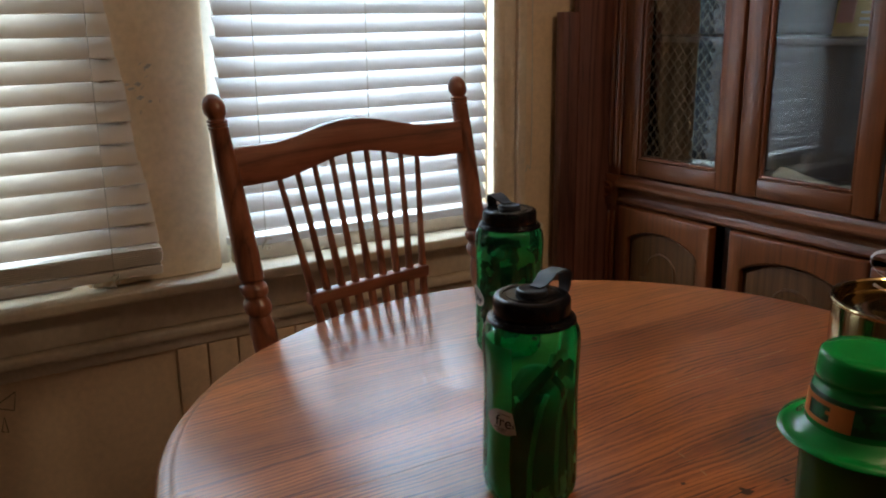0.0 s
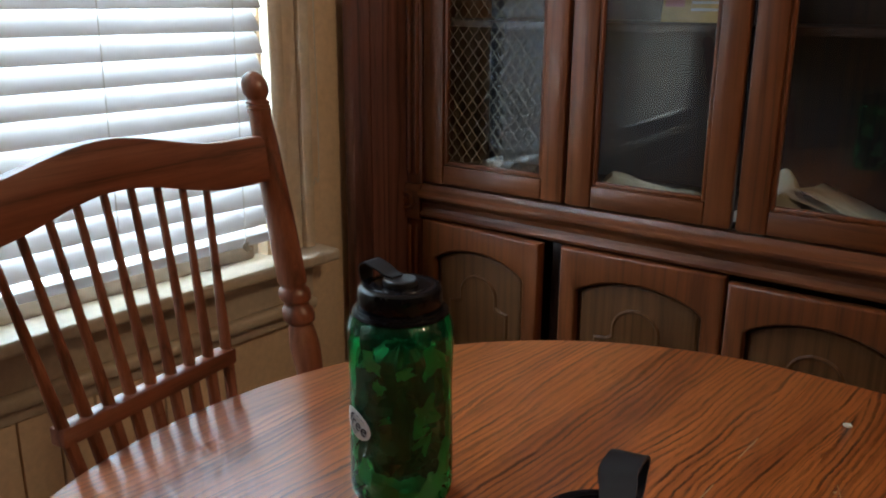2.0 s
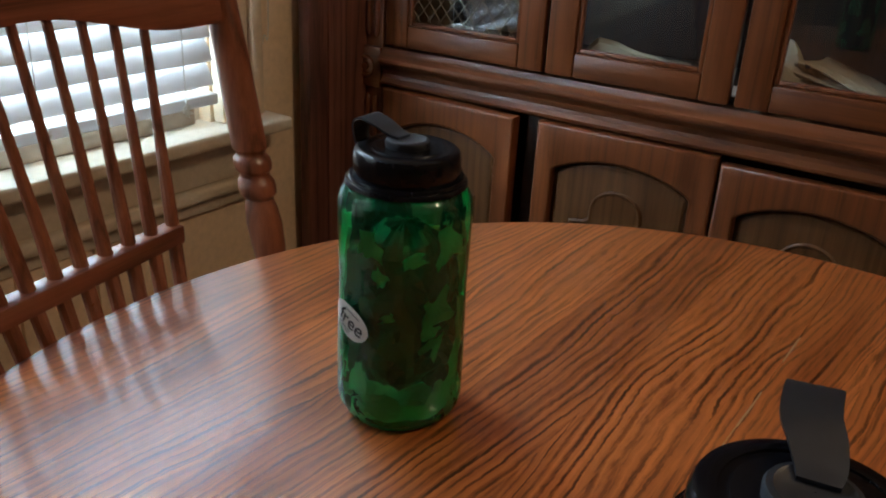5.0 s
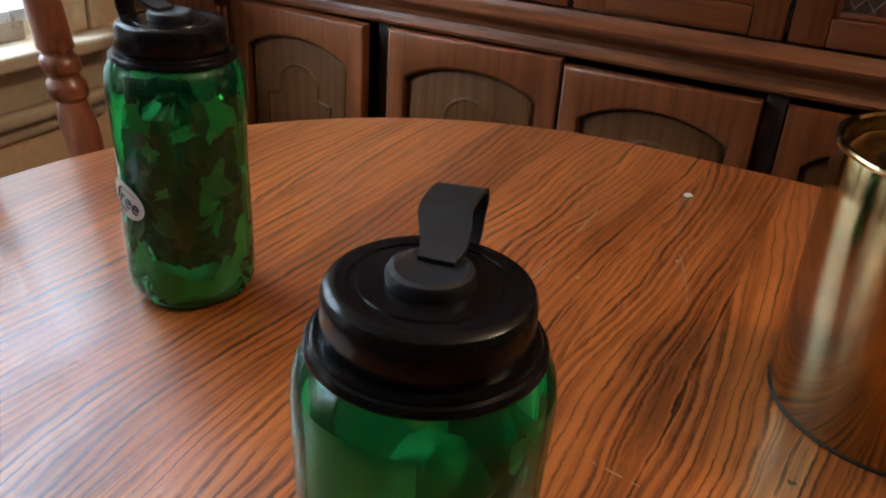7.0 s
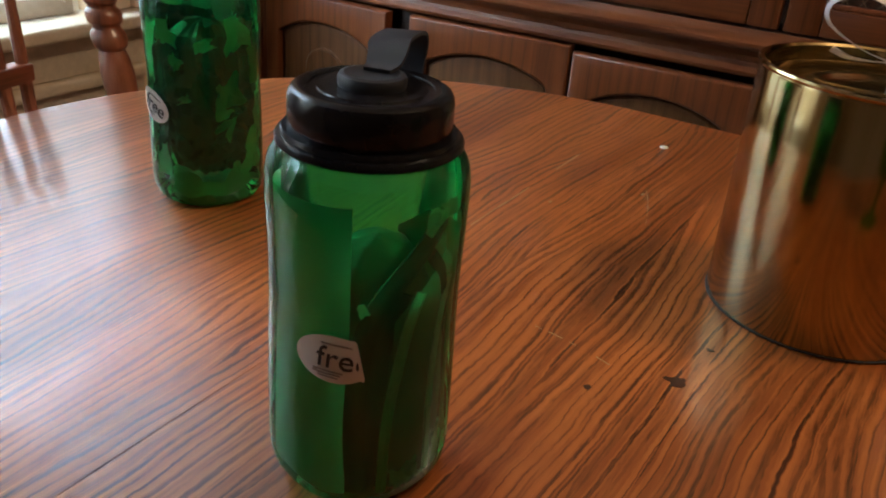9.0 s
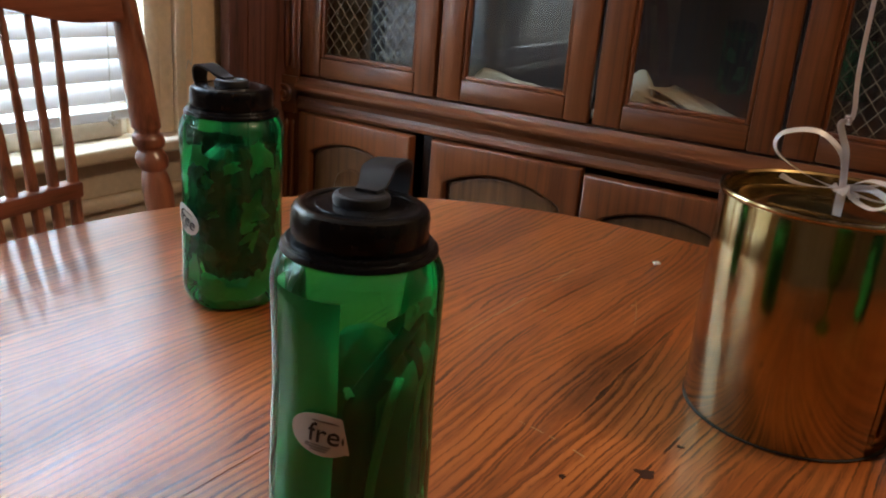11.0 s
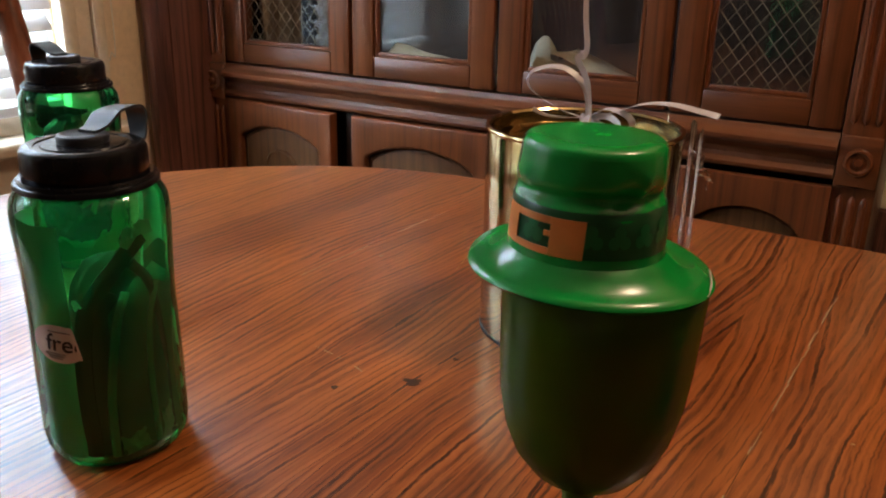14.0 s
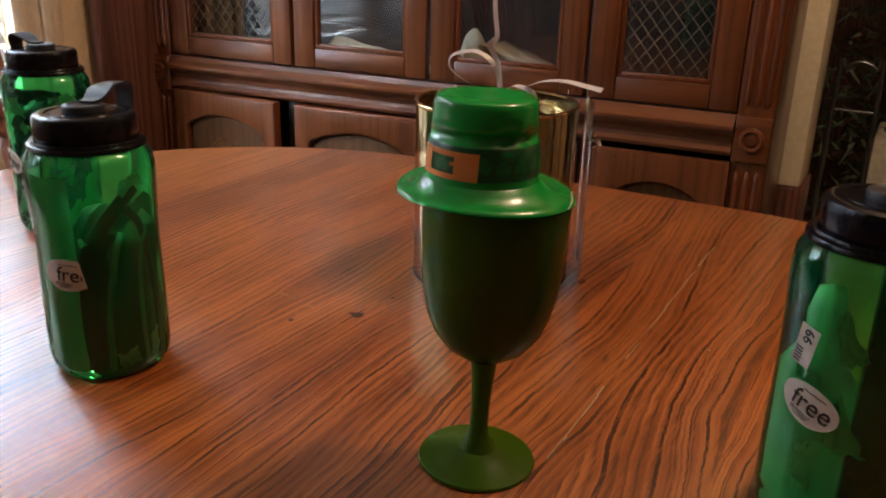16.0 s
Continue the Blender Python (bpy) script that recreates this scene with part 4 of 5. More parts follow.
def arched_door(y0, y1, swing=0.0, hinge="n", drop=0.0):
    """Lower door: frame with an arched opening round a raised panel."""
    z0, z1 = 0.105, 0.697 - drop
    w = y1 - y0
    edge = y1 if hinge == "n" else y0
    M = Matrix.Translation((0, cy(edge), 0)) @ Matrix.Rotation(radians(swing), 4, "Z") @ Matrix.Translation((0, -cy(edge), 0))
    o = [(cy(y0), z0), (cy(y1), z0), (cy(y1), z1), (cy(y0), z1)]
    a0, a1 = cy(y0) + 0.040, cy(y1) - 0.040
    zs = z1 - 0.092
    fr = B()
    plate(fr, o, arch(a0, a1, z0 + 0.06, zs, 0.034), -0.012, 0.012)
    sharp = [e for e in fr.edges if len(e.link_faces) == 2 and e.calc_face_angle(0) > 1.2 and all(v.co.x < -0.01 for v in e.verts)]
    bmesh.ops.bevel(fr, geom=sharp, offset=0.0065, segments=3, profile=0.5, affect="EDGES", clamp_overlap=True)
    dr = part("lower_door", fr, CAB_V, cab)
    dr.matrix_basis = M
    part("backing", box(B(), 0.003, 0.011, a0 - 0.01, a1 + 0.01, z0 + 0.05, z1 - 0.04), CAB_IN_SHADE, dr)
    pn = B()
    lps = []
    for off, x in ((0.0005, 0.0030), (0.007, 0.0030), (0.011, 0.0005), (0.016, -0.0005)):
        lps.append([(x, y, z) for y, z in arch(a0 + off, a1 - off, z0 + 0.06 + off, zs - off * 0.5, 0.034)])
    loft(pn, lps)
    field = part("raised_panel", pn, CAB_PANEL, dr, angle=20)
    tb = B()
    c = (a0 + a1) / 2
    loft(tb, [[(x, y, z) for y, z in tombstone(c, w / 2 - 0.085, z0 + 0.12, z1 - 0.185, z1 - 0.110, g)] for g, x in ((0.003, 0.001), (0.003, -0.0018), (0.0, -0.0046), (-0.002, -0.0046), (-0.0045, -0.0030))])
    part("carved_relief", tb, CAB_PANEL, field, angle=20)
    return dr


arched_door(1.424, 1.757, -4.5, "n")
arched_door(1.036, 1.384, 1.0, "s", 0.002)
arched_door(0.690, 1.031, 0.0, "n", 0.012)
arched_door(0.384, 0.650, 2.5, "s", 0.010)
# stiles in the door gaps, with the gap's shade in their colour
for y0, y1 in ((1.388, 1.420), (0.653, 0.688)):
    part("mid_stile", box(B(), 0.014, 0.03, cy(y0), cy(y1), 0.10, 0.70, 0.002), CAB_IN_SHADE, cab)

# what lies in the cabinet, turned with it
IN_CAB = pose(CX + 0.0175, CM, 0, 0, 0, CAB_TURN) @ Matrix.Translation((-CX, -CM, 0))


def paper(x, y, z, w, dp, h, seed, turn, mat, label, tilt=0.0, name="crumpled_paper"):
    """A loosely crumpled sheet: soft swells with a few sharp creases."""
    b = B()
    n = 22
    rnd_ = random.Random(int(seed * 10))
    folds = [(rnd_.uniform(0, 3.14), rnd_.uniform(-0.3, 0.3), rnd_.uniform(0.25, 0.6)) for _ in range(5)]
    loops = []
    for i in range(n + 1):
        u = i / n - 0.5
        up, lo = [], []
        for j in range(n + 1):
            v = j / n - 0.5
            q = 0.55 + 0.9 * noise.noise(Vector((u * 1.7 + seed, v * 1.7, seed)))
            for a, o, s in folds:
                q += 0.45 * s * max(0.0, 1 - abs(u * math.cos(a) + v * math.sin(a) - o) / 0.22)
            edge = min(1.0, 5 * min(0.5 - abs(u), 0.5 - abs(v)) + 0.15)
            zz = max(0.0, q) * h * edge
            wob = 0.10 * noise.noise(Vector((u * 3, v * 3, seed + 4)))
            up.append(((u + wob) * w, (v + wob * 0.6) * dp, zz + 0.0009))
            lo.append(((u + wob) * w, (v + wob * 0.6) * dp, zz))
        loops.append(up + lo[::-1])
    loft(b, loops)
    return solo(name, b, mat, label, "paper", m=IN_CAB @ pose(x, y, z, tilt, 0, turn), group="papers in the cabinet", angle=18)


paper(1.795, 1.235, 0.783, 0.11, 0.26, 0.040, 2.3, 8, PAPER, "crumpled cream paper lying on the cabinet shelf")
paper(1.780, 1.115, 0.783, 0.10, 0.12, 0.034, 5.1, -20, PAPER_WHITE, "crumpled white paper lying on the cabinet shelf")
paper(1.82, 0.965, 0.783, 0.12, 0.11, 0.075, 7.7, 30, PAPER, "crumpled cream paper lying on the cabinet shelf")
for k, (turn, tilt) in enumerate(((-24, -13), (-16, -8), (-8, -4))):
    paper(1.79 + 0.008 * k, 0.855 + 0.004 * k, 0.836 - 0.011 * k, 0.085, 0.20, 0.007, 3.1 + k, turn, PAPER, "folded cream paper napkin lying on the cabinet shelf", -tilt, "folded_napkin")
b = B()
box(b, -0.001, 0.001, -0.075, 0.075, 0.0, 0.105, m=pose(0, 0, 0, 0, 12, 0))
card = solo("greeting_card", b, plastic("card_yellow", (0.55, 0.38, 0.14), 0.6, 0.2), "yellow greeting card standing on the cabinet shelf", "card", m=IN_CAB @ pose(1.84, 1.19, 1.152))
b = B()
box(b, -0.0022, -0.0012, 0.03, 0.07, 0.03, 0.10, m=pose(0, 0, 0, 0, 12, 0))
part("pink_panel", b, plastic("card_pink", (0.55, 0.25, 0.22), 0.6), card)
b = B()
for k in range(3):
    box(b, -0.0024, -0.0012, -0.05 + 0.01 * k, 0.015, 0.022 + 0.014 * k, 0.027 + 0.014 * k, m=pose(0, 0, 0, 0, 12, 0))
part("writing", b, PAPER_WHITE, card)


# ---- bottles ----
def on_cylinder(r, angle, z):
    """Bends a flat drawing (x right as seen from outside, y up) round the bottle."""
    def f(x, y, h):
        a = angle + x / r
        return ((r + h) * math.cos(a), (r + h) * math.sin(a), z + y)
    return f


def rolled_by(f, deg):
    c, s = math.cos(radians(deg)), math.sin(radians(deg))
    return lambda x, y, h: f(x * c - y * s, x * s + y * c, h)


def bottle(x, y, turn_strap, reach, aside, stickers, label, filling):
    t = thing("water_bottle", pose(x, y, 0.7502) @ Matrix.Diagonal((1.05, 1.05, 1.06, 1)), label, "bottle", "green water bottles")
    R = 0.0445
    prof = [(0.0002, 0.004), (0.028, 0.003), (0.034, 0.0), (0.0395, 0.002), (0.0430, 0.008), (0.0440, 0.016), (0.0440, 0.05), (0.0432, 0.088), (0.0430, 0.104), (0.0437, 0.128), (0.0447, 0.145), (0.0446, 0.154), (0.0434, 0.161), (0.0404, 0.166), (0.0365, 0.169), (0.0365, 0.171)]

    def squared(a, r, z):
        k = 1 + 0.018 * math.cos(4 * (a - 0.5)) * (0.2 if z > 0.135 else 1.0)
        return (r * k * math.cos(a), r * k * math.sin(a), z)
    part("body", lathe(B(), prof, 56, shape=squared), BOTTLE, t, "clear green plastic body")
    ring = [(0.0345, 0.1676), (0.0392, 0.1678), (0.0404, 0.1688), (0.0404, 0.1704), (0.0396, 0.1716), (0.0380, 0.1720), (0.0380, 0.1730), (0.0372, 0.1742), (0.0345, 0.1742)]
    part("collar", lathe(B(), ring, 48), LID, t)
    lid = [(0.0330, 0.1735), (0.0345, 0.1735), (0.0350, 0.1745), (0.0350, 0.1862), (0.0346, 0.1885), (0.0336, 0.1903), (0.0318, 0.1914), (0.0290, 0.1917), (0.0265, 0.1914), (0.0262, 0.1908), (0.0235, 0.1907), (0.0230, 0.1914), (0.0002, 0.1922)]

    def ribbed(a, r, z):
        k = 1 - (0.008 if 0.1746 < z < 0.1875 and math.cos(22 * a) > 0.86 else 0.0)
        return (r * k * math.cos(a), r * k * math.sin(a), z)
    lo = part("lid", lathe(B(), lid, 132, shape=ribbed), LID, t, "black screw lid", angle=28)
    disc = [(0.0142, 0.190), (0.0146, 0.1948), (0.0138, 0.1964), (0.0118, 0.1970), (0.0108, 0.1964), (0.0002, 0.1962)]
    part("cap_disc", lathe(B(), disc, 36), STRAP, lo)
    c, s = math.cos(turn_strap), math.sin(turn_strap)
    loop = ((0.003, 0.1972, 0.0), (0.010, 0.1984, 0.1), (0.0180, 0.2018, 0.4), (0.0270, 0.2043, 0.8), (reach - 0.006, 0.2050, 1.0), (reach - 0.0008, 0.2014, 1.0), (reach, 0.1935, 1.0), (reach - 0.002, 0.1845, 0.9), (0.0372, 0.1775, 0.8))
    path = spline([Vector((q * c - w * aside * s, q * s + w * aside * c, z)) for q, z, w in loop], 6)
    part("strap", band(B(), path, lambda q: 0.0125 + 0.0062 * math.sin(math.pi * min(1.0, q * 1.15)), 0.0016, (-s, c, 0)), STRAP, lo, "black rubber carrying strap")
    for st in stickers:
        kind, ang, z, peeled, roll = st
        if kind == "oval":
            f = rolled_by(on_cylinder(0.0448, radians(ang), z), roll)
            b = B()
            w, h = 0.0178, 0.0118
            vs = []
            for rr in (0.0, 0.5, 1.0):
                row = []
                for k in range(40):
                    a = 2 * math.pi * k / 40
                    px, py = rr * w * math.cos(a), rr * h * math.sin(a)
                    lift = 0.0
                    if peeled:
                        px = min(px, 0.0125 - 0.004 * (py / h))
                        if px > 0.0115 - 0.004 * (py / h) and rr == 1.0:
                            py *= 1.15
                            lift = 0.0012
                    row.append(b.verts.new(f(px, py, 0.0003 + lift)) if rr else None)
                vs.append(row if rr else [b.verts.new(f(0, 0, 0.0004))])
            for k in range(40):
                j = (k + 1) % 40
                b.faces.new((vs[0][0], vs[1][k], vs[1][j]))
                b.faces.new((vs[1][k], vs[2][k], vs[2][j], vs[1][j]))
            stk = part("sticker", b, STICKER, t, "white oval sticker reading free" if not peeled else "white oval sticker with a peeling corner")
            text = words("free", 0.0150)
            bmesh.ops.translate(text, verts=text.verts[:], vec=(0.0045 if peeled else 0.002, 0.0005, 0))
            if peeled:
                bmesh.ops.bisect_plane(text, geom=text.verts[:] + text.edges[:] + text.faces[:], plane_co=(0.0118, 0, 0), plane_no=(1, -0.25, 0), clear_outer=True)
            for v in text.verts:
                v.co = f(v.co.x, v.co.y, 0.0008 + v.co.z)
            part("lettering", text, INK, stk, flat=True)
            b = B()
            for k in range(3):
                box(b, -0.008 + 0.001 * k, 0.005 - 0.001 * k, -0.0062 - 0.0014 * k, -0.0056 - 0.0014 * k, 0.0, 0.0002)
            box(b, -0.006, 0.008, 0.0074, 0.0081, 0.0, 0.0002)
            box(b, -0.0085, -0.0065, -0.0075, -0.0055, 0.0, 0.0002)
            bmesh.ops.subdivide_edges(b, edges=b.edges[:], cuts=2)
            for v in b.verts:
                v.co = f(v.co.x, v.co.y, 0.0007 + v.co.z)
            part("small_print", b, INK_GREY, stk, flat=True)
        else:
            f = rolled_by(on_cylinder(0.0450, radians(ang), z), roll)
            b = box(B(), -0.0062, 0.0062, -0.0115, 0.0115, 0.0, 0.0003)
            bmesh.ops.subdivide_edges(b, edges=b.edges[:], cuts=5)
            for v in b.verts:
                v.co = f(v.co.x, v.co.y, v.co.z)
            stk = part("price_label", b, STICKER, t, "white price label reading 99")
            part("lettering", words("99", 0.0085, lambda px, py, pz: f(py * -1 + 0.001, px + 0.0058, 0.0007 + pz)), INK, stk, flat=True)
            b = B()
            for k in range(5):
                box(b, -0.0048, 0.0, -0.0102 + 0.0019 * k, -0.0094 + 0.0019 * k, 0.0, 0.0002)
            bmesh.ops.subdivide_edges(b, edges=b.edges[:], cuts=2)
            for v in b.verts:
                v.co = f(v.co.x, v.co.y, 0.0006 + v.co.z)
            part("small_print", b, INK, stk, flat=True)
    filling(t)
    return t


def inside(b, r):
    """Keeps a bundle within the bottle."""
    for v in b.verts:
        q = math.hypot(v.co.x, v.co.y)
        if q > r:
            v.co.x *= r / q
            v.co.y *= r / q
        v.co.z = min(max(v.co.z, 0.005), 0.158)
    return b


def strip(pts, width, r):
    """A flat strap lying against the inside of a bottle, along points of angle and height."""
    b = B()
    path = spline([(radians(a) * r, z, 0.0) for a, z in pts], 7)
    rows = []
    for i, p in enumerate(path):
        d = (Vector(path[min(i + 1, len(path) - 1)]) - Vector(path[max(i - 1, 0)])).normalized()
        row = []
        for s_, q in ((-1, r), (-0.5, r + 0.0006), (0, r + 0.001), (0.5, r + 0.0006), (1, r), (1, r - 0.0014), (0, r - 0.0010), (-1, r - 0.0014)):
            u, z = p[0] - d.y * s_ * width / 2, p[1] + d.x * s_ * width / 2
            row.append(b.verts.new((q * math.cos(u / r), q * math.sin(u / r), z)))
        rows.append(row)
    for p, q in zip(rows, rows[1:]):
        for k in range(8):
            j = (k + 1) % 8
            b.faces.new((p[k], q[k], q[j], p[j]))
    b.faces.new(rows[0]), b.faces.new(rows[-1][::-1])
    bmesh.ops.recalc_face_normals(b, faces=b.faces[:])
    return inside(b, 0.0412)


def scrap(t, deg, z, w, h, r=0.0385, rx=0.0, ry=0.0, rz=0.0, mat=None, deep=0.008, seed=None):
    """A small crumpled piece pressed against the wall of a bottle."""
    a = radians(deg)
    m = Matrix.Translation((r * math.cos(a), r * math.sin(a), z)) @ Matrix.Rotation(a, 4, "Z") @ Matrix.Rotation(radians(90), 4, "Y") @ pose(0, 0, 0, rx, ry, 90 + rz)
    b = crumpled(B(), w, h, deep, deg * 0.37 + z * 90 if seed is None else seed, 8, m, ragged=0.45)
    part("wrapper", inside(b, 0.0412), mat or CRUMPLE, t, "", 20)


def shreds(t):
    """Dark crumpled wrappers packed round a dark core; bright scraps pressed outside also stand for window glints."""
    rnd = random.Random(11)

    def lumpy(a, r, z):
        k = 1 + 0.22 * noise.noise(Vector((2.1 * math.cos(a), 2.1 * math.sin(a), z * 60))) + 0.10 * noise.noise(Vector((6 * math.cos(a), 6 * math.sin(a), z * 170)))
        return (r * k * math.cos(a), r * k * math.sin(a), z + 0.004 * noise.noise(Vector((3 * math.cos(a), 3 * math.sin(a), z * 50 + 7))))
    # added bulk that keeps light from passing through the middle of the bottle
    core = [(0.0002, 0.020)] + [(0.0305 * (1 - abs(2 * i / 16 - 1) ** 6 * 0.55), 0.020 + 0.118 * i / 16) for i in range(17)] + [(0.0002, 0.140)]
    part("wrapper", lathe(B(), core, 40, shape=lumpy), BROWN_FILM, t, "dark crumpled wrapper", 12)
    for k in range(12):
        a = k * 2.4
        b = crumpled(B(), 0.050, 0.036, 0.020, 3.3 * k + 1, 9, Matrix.Translation((0.026 * math.cos(a), 0.026 * math.sin(a), 0.030 + 0.0088 * k)) @ Matrix.Rotation(a, 4, "Z") @ Matrix.Rotation(radians(90), 4, "Y") @ pose(0, 0, 0, rnd.uniform(-30, 30), rnd.uniform(-30, 30), rnd.uniform(0, 360)))
        part("wrapper", inside(b, 0.0385), (DARK_FILM, DARK_FILM, BROWN_FILM)[k % 3], t, "dark crumpled wrapper", 16)
    # pale scraps, some of them painted glints of the window
    for deg, z, w, h, turn in (
            (251, 0.092, 0.028, 0.023, 12), (243, 0.079, 0.012, 0.012, 40), (247, 0.068, 0.018, 0.006, 28), (252, 0.065, 0.006, 0.018, -28),
            (262, 0.137, 0.022, 0.026, 20), (226, 0.129, 0.016, 0.008, 15), (196, 0.117, 0.010, 0.011, 35), (184, 0.138, 0.016, 0.018, 0),
            (206, 0.088, 0.012, 0.005, 20), (176, 0.038, 0.020, 0.026, 0), (202, 0.020, 0.026, 0.018, 0),
            (232, 0.016, 0.036, 0.014, 0), (258, 0.022, 0.028, 0.020, 12), (288, 0.044, 0.020, 0.030, 0), (298, 0.110, 0.020, 0.030, 0),
            (330, 0.060, 0.030, 0.034, 0), (20, 0.10, 0.034, 0.034, 0), (60, 0.05, 0.036, 0.036, 0), (90, 0.11, 0.036, 0.034, 0), (125, 0.06, 0.034, 0.036, 0)):
        scrap(t, deg, z, w * 1.15, h * 1.15, 0.0392, rnd.uniform(-16, 16), rnd.uniform(-16, 16), turn, SCRAP_GLINT if rnd.random() < 0.6 else CRUMPLE)
    b = crumpled(B(), 0.066, 0.066, 0.014, 9.1, 9, pose(0, 0, 0.006))
    part("wrapper", inside(b, 0.0405), FILM_DULL, t, "", 20)


def curled(a0, a1, r0, r1, tops, foot=0.007):
    """A standing sheet curled along an arc, its top edge running through the given heights."""
    b = B()
    rows = []
    n = 36
    for i in range(n + 1):
        u = i / n
        a = radians(a0 + (a1 - a0) * u)
        r = r0 + (r1 - r0) * u
        k = u * (len(tops) - 1)
        j = min(int(k), len(tops) - 2)
        top = tops[j] + (tops[j + 1] - tops[j]) * (k - j)
        rows.append([b.verts.new(((r + 0.0012 * math.sin(9 * u + 5 * v)) * math.cos(a), (r + 0.0012 * math.sin(9 * u + 5 * v)) * math.sin(a), foot + (top - foot) * v)) for v in (0, 0.2, 0.4, 0.6, 0.8, 1)])
    for p, q in zip(rows, rows[1:]):
        for k in range(5):
            b.faces.new((p[k], q[k], q[k + 1], p[k + 1]))
    bmesh.ops.solidify(b, geom=b.faces[:], thickness=0.0005)
    return inside(b, 0.0415)


def rolled(t):
    """A pale rolled sheet on one side, folded dark straps and a second curled sheet on the other."""
    part("rolled_sheet", curled(112, 207, 0.0408, 0.0385, (0.150, 0.152, 0.151, 0.153)), FILM_DULL, t)
    part("rolled_sheet", curled(238, 312, 0.0370, 0.0395, (0.098, 0.118, 0.124, 0.110)), FILM_DEEP, t)
    part("rolled_sheet", curled(318, 372, 0.0395, 0.0380, (0.120, 0.126, 0.112)), FILM_DEEP, t)
    def bunched(a, r, z):
        k = 1 + 0.25 * noise.noise(Vector((1.6 * math.cos(a), 1.6 * math.sin(a), z * 25))) + 0.07 * math.sin(5 * a + 30 * z)
        return (0.004 + r * k * math.cos(a), -0.004 + r * k * math.sin(a), z)
    part("bunched_cloth", inside(lathe(B(), [(0.0002, 0.006), (0.020, 0.007), (0.025, 0.02), (0.026, 0.05), (0.025, 0.08), (0.022, 0.105), (0.014, 0.120), (0.0002, 0.124)], 40, shape=bunched), 0.036), FILM_DARK, t, "", 60)
    for pts, w, r, mat in (
        (((214, 0.008), (212, 0.05), (216, 0.088), (228, 0.110), (256, 0.132), (276, 0.142)), 0.010, 0.0385, STRAP_FILM),
        (((222, 0.008), (221, 0.05), (226, 0.092), (240, 0.112)), 0.016, 0.0350, STRAP_FILM),
        (((262, 0.128), (280, 0.110), (289, 0.070), (293, 0.010)), 0.006, 0.0392, STRAP_FILM),
        (((232, 0.008), (234, 0.05), (244, 0.092), (254, 0.112)), 0.005, 0.0402, FILM_DULL),
        (((286, 0.112), (274, 0.090), (270, 0.050), (272, 0.010)), 0.004, 0.0400, FILM_DULL),
    ):
        part("folded_strap", strip(pts, w, r), mat, t)
    scrap(t, 270, 0.146, 0.026, 0.014, 0.0375, 10, -15, 25)
    scrap(t, 250, 0.016, 0.022, 0.016, 0.0380, 10, 0, 15)
    scrap(t, 282, 0.020, 0.016, 0.022, 0.0385, 0, 12, 5)
    scrap(t, 215, 0.108, 0.005, 0.006, 0.0405, 0, 0, 30)


def bundled(t):
    """A soft bright cloth pushed down beside a dark block."""
    def folds(a, r, z):
        k = 1 + 0.16 * math.sin(3 * a + 26 * z) + 0.10 * noise.noise(Vector((2.5 * math.cos(a), 2.5 * math.sin(a), z * 34)))
        return (-0.008 + r * k * math.cos(a), 0.020 + 0.8 * r * k * math.sin(a), z)
    cloth = [(0.0002, 0.006), (0.020, 0.007), (0.027, 0.016), (0.029, 0.035), (0.028, 0.055), (0.029, 0.075), (0.026, 0.092), (0.017, 0.102), (0.011, 0.112), (0.012, 0.126), (0.008, 0.140), (0.0002, 0.143)]
    part("cloth", inside(lathe(B(), cloth, 48, shape=folds), 0.0410), CRUMPLE, t, "soft bright cloth", 60)
    for deg, z, w, h, turn in ((170, 0.125, 0.014, 0.030, 20), (150, 0.050, 0.026, 0.034, -20), (175, 0.075, 0.020, 0.034, 15), (140, 0.100, 0.018, 0.024, 40)):
        scrap(t, deg, z, w, h, 0.0365, 8, -10, turn, FILM_DULL)
    part("dark_block", inside(box(B(), -0.036, 0.030, -0.040, -0.002, 0.006, 0.150, 0.004), 0.041), DARK_FILM, t)


bottle(0.711, 0.948, radians(90), 0.0395, 0.0, [("oval", 167, 0.080, False, -22)], "green plastic bottle with black lid, stuffed with dark wrappers", shreds)
bottle(0.509, 0.634, radians(2), 0.0485, 0.0110, [("oval", 200, 0.0850, True, -5)], "green plastic bottle with black lid and a rolled sheet inside", rolled)
bottle(0.600, 0.097, radians(-50), 0.0408, 0.0, [("oval", 153, 0.084, False, -17), ("price", 143, 0.116, False, -10)], "green plastic bottle with black lid and a price label", bundled)

# ---- gold tin ----
tin = thing("gold_tin", pose(0.852, 0.4585, 0.7502) @ Matrix.Diagonal((1.05, 1.05, 1.05, 1)), "shiny gold cylindrical tin with a recessed lid", "tin")
r = 0.0765
part("body", lathe(B(), [(0.0002, 0.001), (r - 0.004, 0.001), (r - 0.001, 0.0), (r, 0.002), (r, 0.166), (r - 0.0006, 0.168)], 72), GOLD, tin)
part("lid", lathe(B(), [(r - 0.0008, 0.1682), (r + 0.0012, 0.1686), (r + 0.0016, 0.1702), (r + 0.0008, 0.1716), (r - 0.002, 0.1716), (r - 0.0035, 0.170), (r - 0.004, 0.160), (r - 0.007, 0.1585), (r * 0.75, 0.1585), (r * 0.72, 0.1598), (r * 0.5, 0.1595), (r * 0.47, 0.158), (0.0002, 0.158)], 72), GOLD, tin, "recessed gold lid")
part("base_rim", lathe(B(), [(r, 0.0005), (r + 0.0006, 0.0006), (r + 0.0007, 0.0016), (r, 0.002)], 72), BLACK, tin, "dark bottom seam")
b = B()
rows = []
